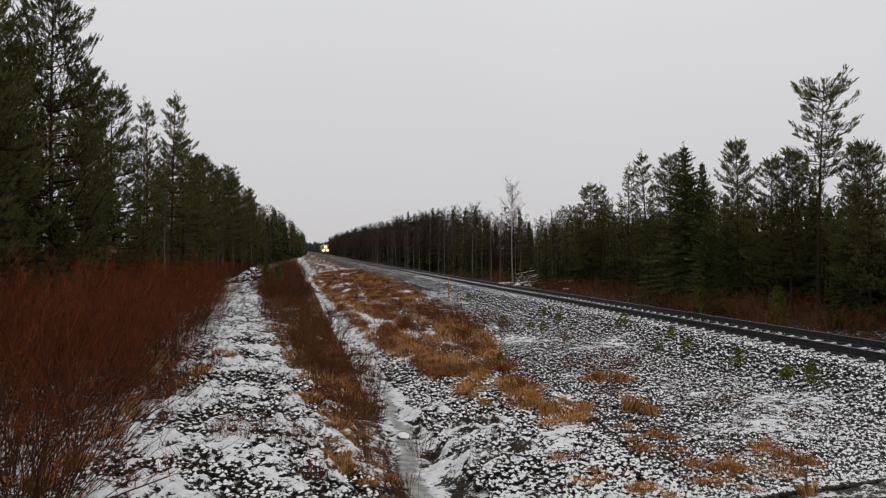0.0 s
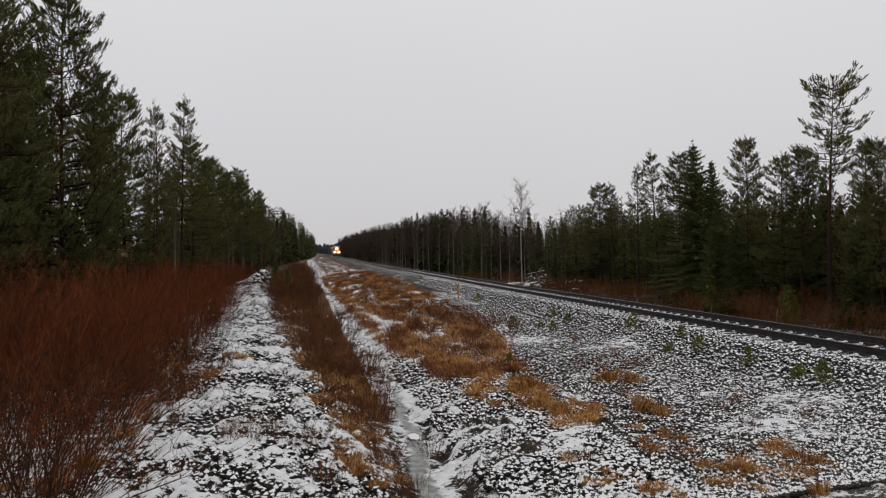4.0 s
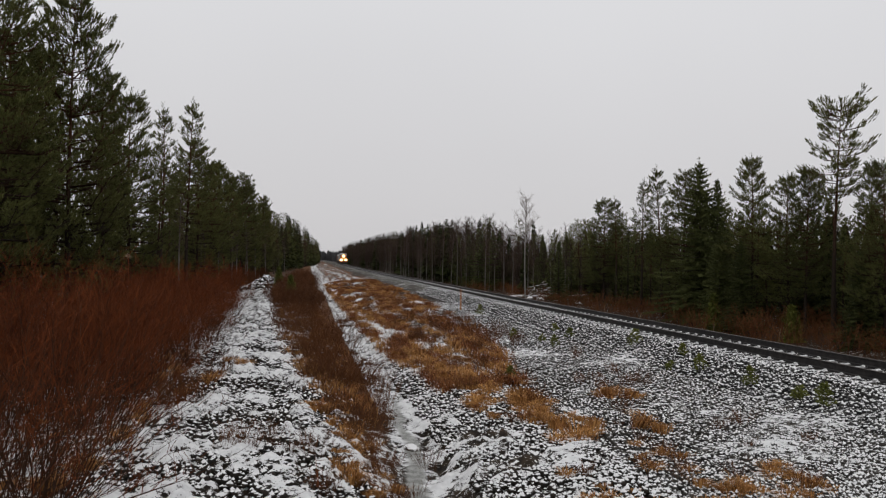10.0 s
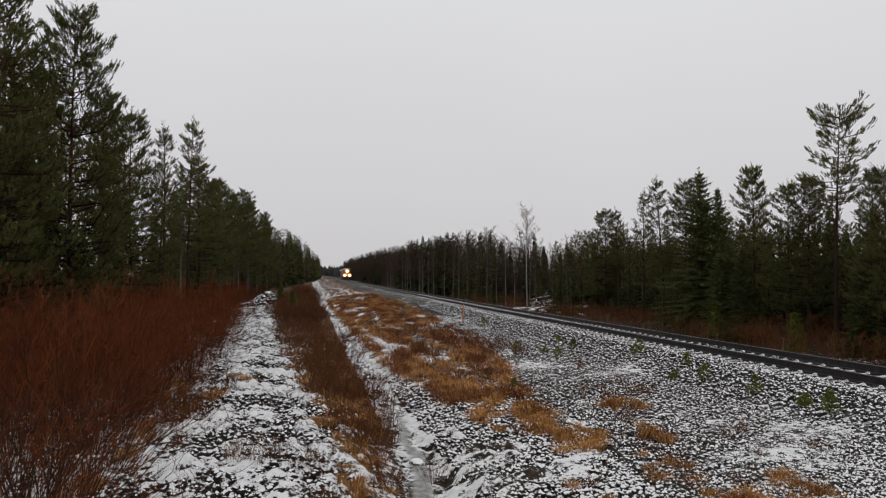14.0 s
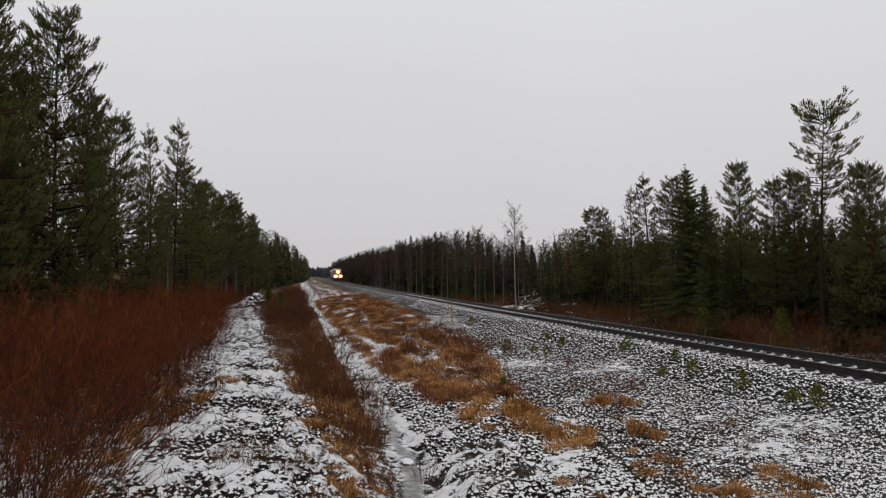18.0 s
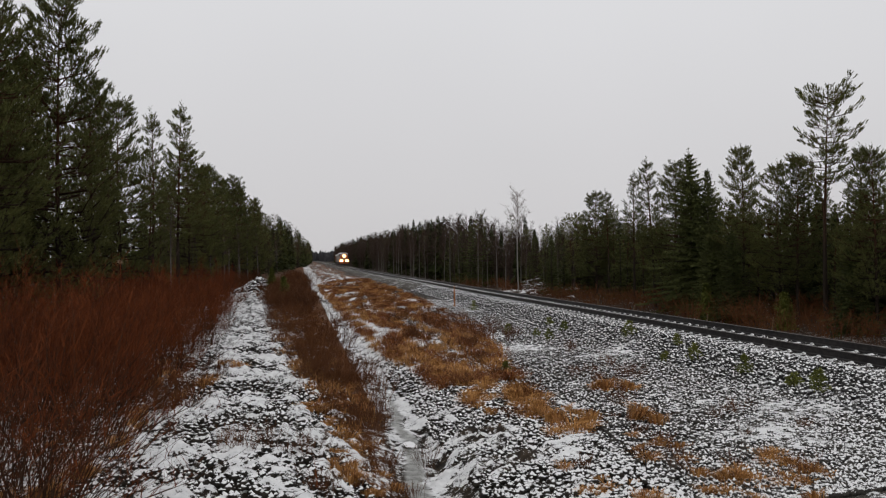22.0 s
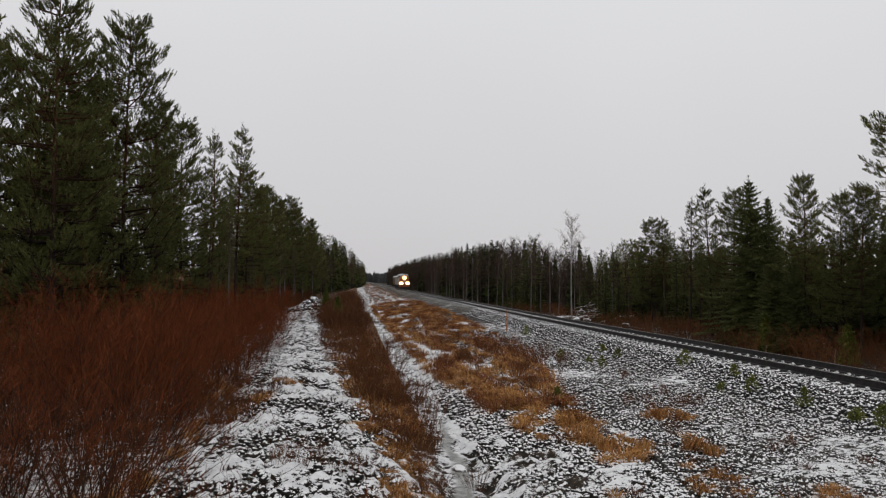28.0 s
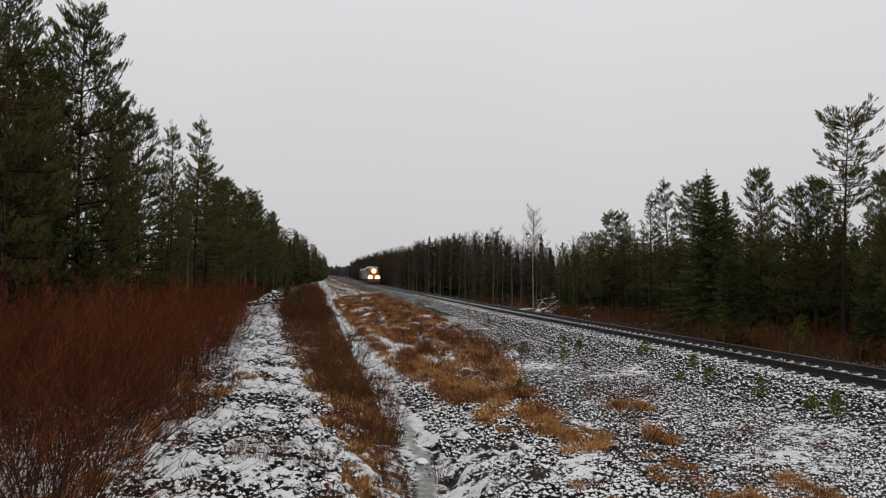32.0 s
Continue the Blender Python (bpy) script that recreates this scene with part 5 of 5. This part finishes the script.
    ring = [(-1.58, 4.13), (1.58, 4.13), (1.5, 4.35), (0.8, 4.6), (-0.8, 4.6), (-1.5, 4.35)]
    for y in (6.5, 9.5):
        g.v += [(x, y, z) for x, z in ring]
    g.f += [(i, (i + 1) % 6, 6 + (i + 1) % 6, 6 + i) for i in range(6)] + [tuple(range(5, -1, -1)), tuple(range(6, 12))]
    part("cab_roof", g, roof, cab, "snow-whitened cab roof")
    for s in (-1, 1):
        g = Geo()
        g.box(s * 0.98 - 0.40, s * 0.98 + 0.40, 6.572, 6.598, 3.2, 3.95)
        part("cab_window", g, glass.m, cab)
        for y0 in (6.95, 8.1):
            g = Geo()
            g.box(s * 1.56 - 0.012, s * 1.56 + 0.012, y0, y0 + 0.9, 2.9, 3.8)
            part("side_window", g, glass.m, cab)
    g = Geo()
    g.tube([(0.5, 5.2, 3.8), (0.5, 5.2, 4.5)], [0.14, 0.14], 10, True)
    part("exhaust", g, black, loco)
    # headlights: one high on the nose, two low; orange discs imitate their halo
    for x, z in ((-0.92, 1.72), (0.92, 1.72), (0.0, 3.40)):
        y = 0.02 if z < 2 else 0.28
        g = Geo()
        g.disc((x, y, z), (0, 1, 0), 0.66, 0.35, 20)
        hl = part("headlight", g, black, loco)
        g = Geo()
        g.disc((x, y - 0.02, z), (0, 1, 0), 0.64, 0.03, 20)
        part("reflector", g, halo, hl, "glowing orange disc imitating the headlight's halo")
        # lens drawn oversize, so that it covers the bloom's bright core
        g = Geo()
        g.disc((x, y - 0.05, z), (0, 1, 0), 0.38, 0.03, 18)
        part("lens", g, lamp, hl, "glowing warm headlight lens")
    # handrails along the walkway
    for s in (-1, 1):
        g = Geo()
        for k in range(8):
            g.tube([(s * 1.42, 0.4 + 0.85 * k, 1.32), (s * 1.42, 0.4 + 0.85 * k, 2.25)], [0.018, 0.018], 4)
        g.tube([(s * 1.42, 0.4, 2.25), (s * 1.42, 6.4, 2.25)], [0.02, 0.02], 4)
        part("handrail", g, pale, loco)
    for y0 in (1.6, 9.2):
        g = Geo()
        for s in (-1, 1):
            g.box(s * 1.0 - 0.08, s * 1.0 + 0.08, y0, y0 + 3.0, 0.45, 0.95, 0.04)
        g.box(-0.95, 0.95, y0 + 1.3, y0 + 1.7, 0.5, 0.9)
        bogie = part("bogie", g, black, loco)
        wheel_set(bogie, y0 + 0.4, steel.m)
        wheel_set(bogie, y0 + 2.6, steel.m)
    return loco


def build_wagon(name, label, colour, roof_col, height, length):
    wagon = tagged(new(name), label, "wagon")
    side, top = paint_material(name + "_side", colour, 0.6, 0.6), paint_material(name + "_top", roof_col, 0.7, 0.3)
    black = paint_material(name + "_frame", (0.03, 0.028, 0.027), 0.7, 0.3)
    steel = Mat(name + "_steel", 0.5, 0.8)
    steel.color((0.1, 0.09, 0.08))
    g = Geo()
    g.box(-1.35, 1.35, 0, length, 0.95, 1.25, 0.04)
    part("underframe", g, black, wagon)
    g = Geo()
    g.box(-1.45, 1.45, 0.2, length - 0.2, 1.25, height, 0.08)
    body = part("body", g, side, wagon)
    n = int(length / 1.2)
    for s in (-1, 1):
        for k in range(n):
            g = Geo()
            y = 0.5 + k * (length - 1.0) / (n - 1)
            g.box(s * 1.47 - 0.03, s * 1.47 + 0.03, y - 0.05, y + 0.05, 1.25, height - 0.05)
            part("side_rib", g, side, body)
    g = Geo()
    ring = [(-1.48, height), (1.48, height), (1.3, height + 0.25), (0.6, height + 0.42), (-0.6, height + 0.42), (-1.3, height + 0.25)]
    for y in (0.1, length - 0.1):
        g.v += [(x, y, z) for x, z in ring]
    g.f += [(i, (i + 1) % 6, 6 + (i + 1) % 6, 6 + i) for i in range(6)] + [tuple(range(5, -1, -1)), tuple(range(6, 12))]
    part("roof", g, top, wagon, "snow-whitened roof")
    for s in (-1, 1):
        g = Geo()
        g.disc((s * 0.88, -0.5, 1.05), (0, 1, 0), 0.2, 0.06, 14)
        g.disc((s * 0.88, -0.45, 1.05), (0, 1, 0), 0.08, 0.45, 10)
        part("buffer", g, black, wagon)
    for y in (1.5, 3.3, length - 3.3, length - 1.5):
        wheel_set(wagon, y, steel.m, 0.46)
    return wagon


TRAIN_ROWS = [(0, 400.7), (4, 378.2), (8, 356.9), (12, 335.9), (16, 314.6), (20, 292.1), (24, 267.6), (28, 240.5), (32, 209.8)]


def motions():
    for ob, back in TRAIN:
        rows = []
        for t, y in TRAIN_ROWS:
            yy = y + back
            pitch = math.degrees(math.atan2(float(rail_z(yy + 10) - rail_z(yy)), 10))
            rows.append((t, pose(TRACK_X, yy, float(rail_z(yy)) - 0.004, pitch, 0, 0)))
        walk(ob, rows)


build_woods()
build_far_woods()
build_bushes()
build_grass()
build_seedlings()
build_marker_post()
build_boulders()
build_ditch_stone()
build_brush_pile()
build_dry_stalks()
TRAIN = [(build_locomotive(), 0.0),
         (build_wagon("freight_wagon", "grey covered freight wagon with a snowy roof", (0.30, 0.29, 0.27), (0.6, 0.61, 0.62), 3.7, 13.0), 14.9),
         (build_wagon("freight_wagon", "brown covered freight wagon with a snowy roof", (0.16, 0.08, 0.05), (0.55, 0.56, 0.57), 3.6, 13.0), 29.4)]
build_stones()
build_track()
motions()
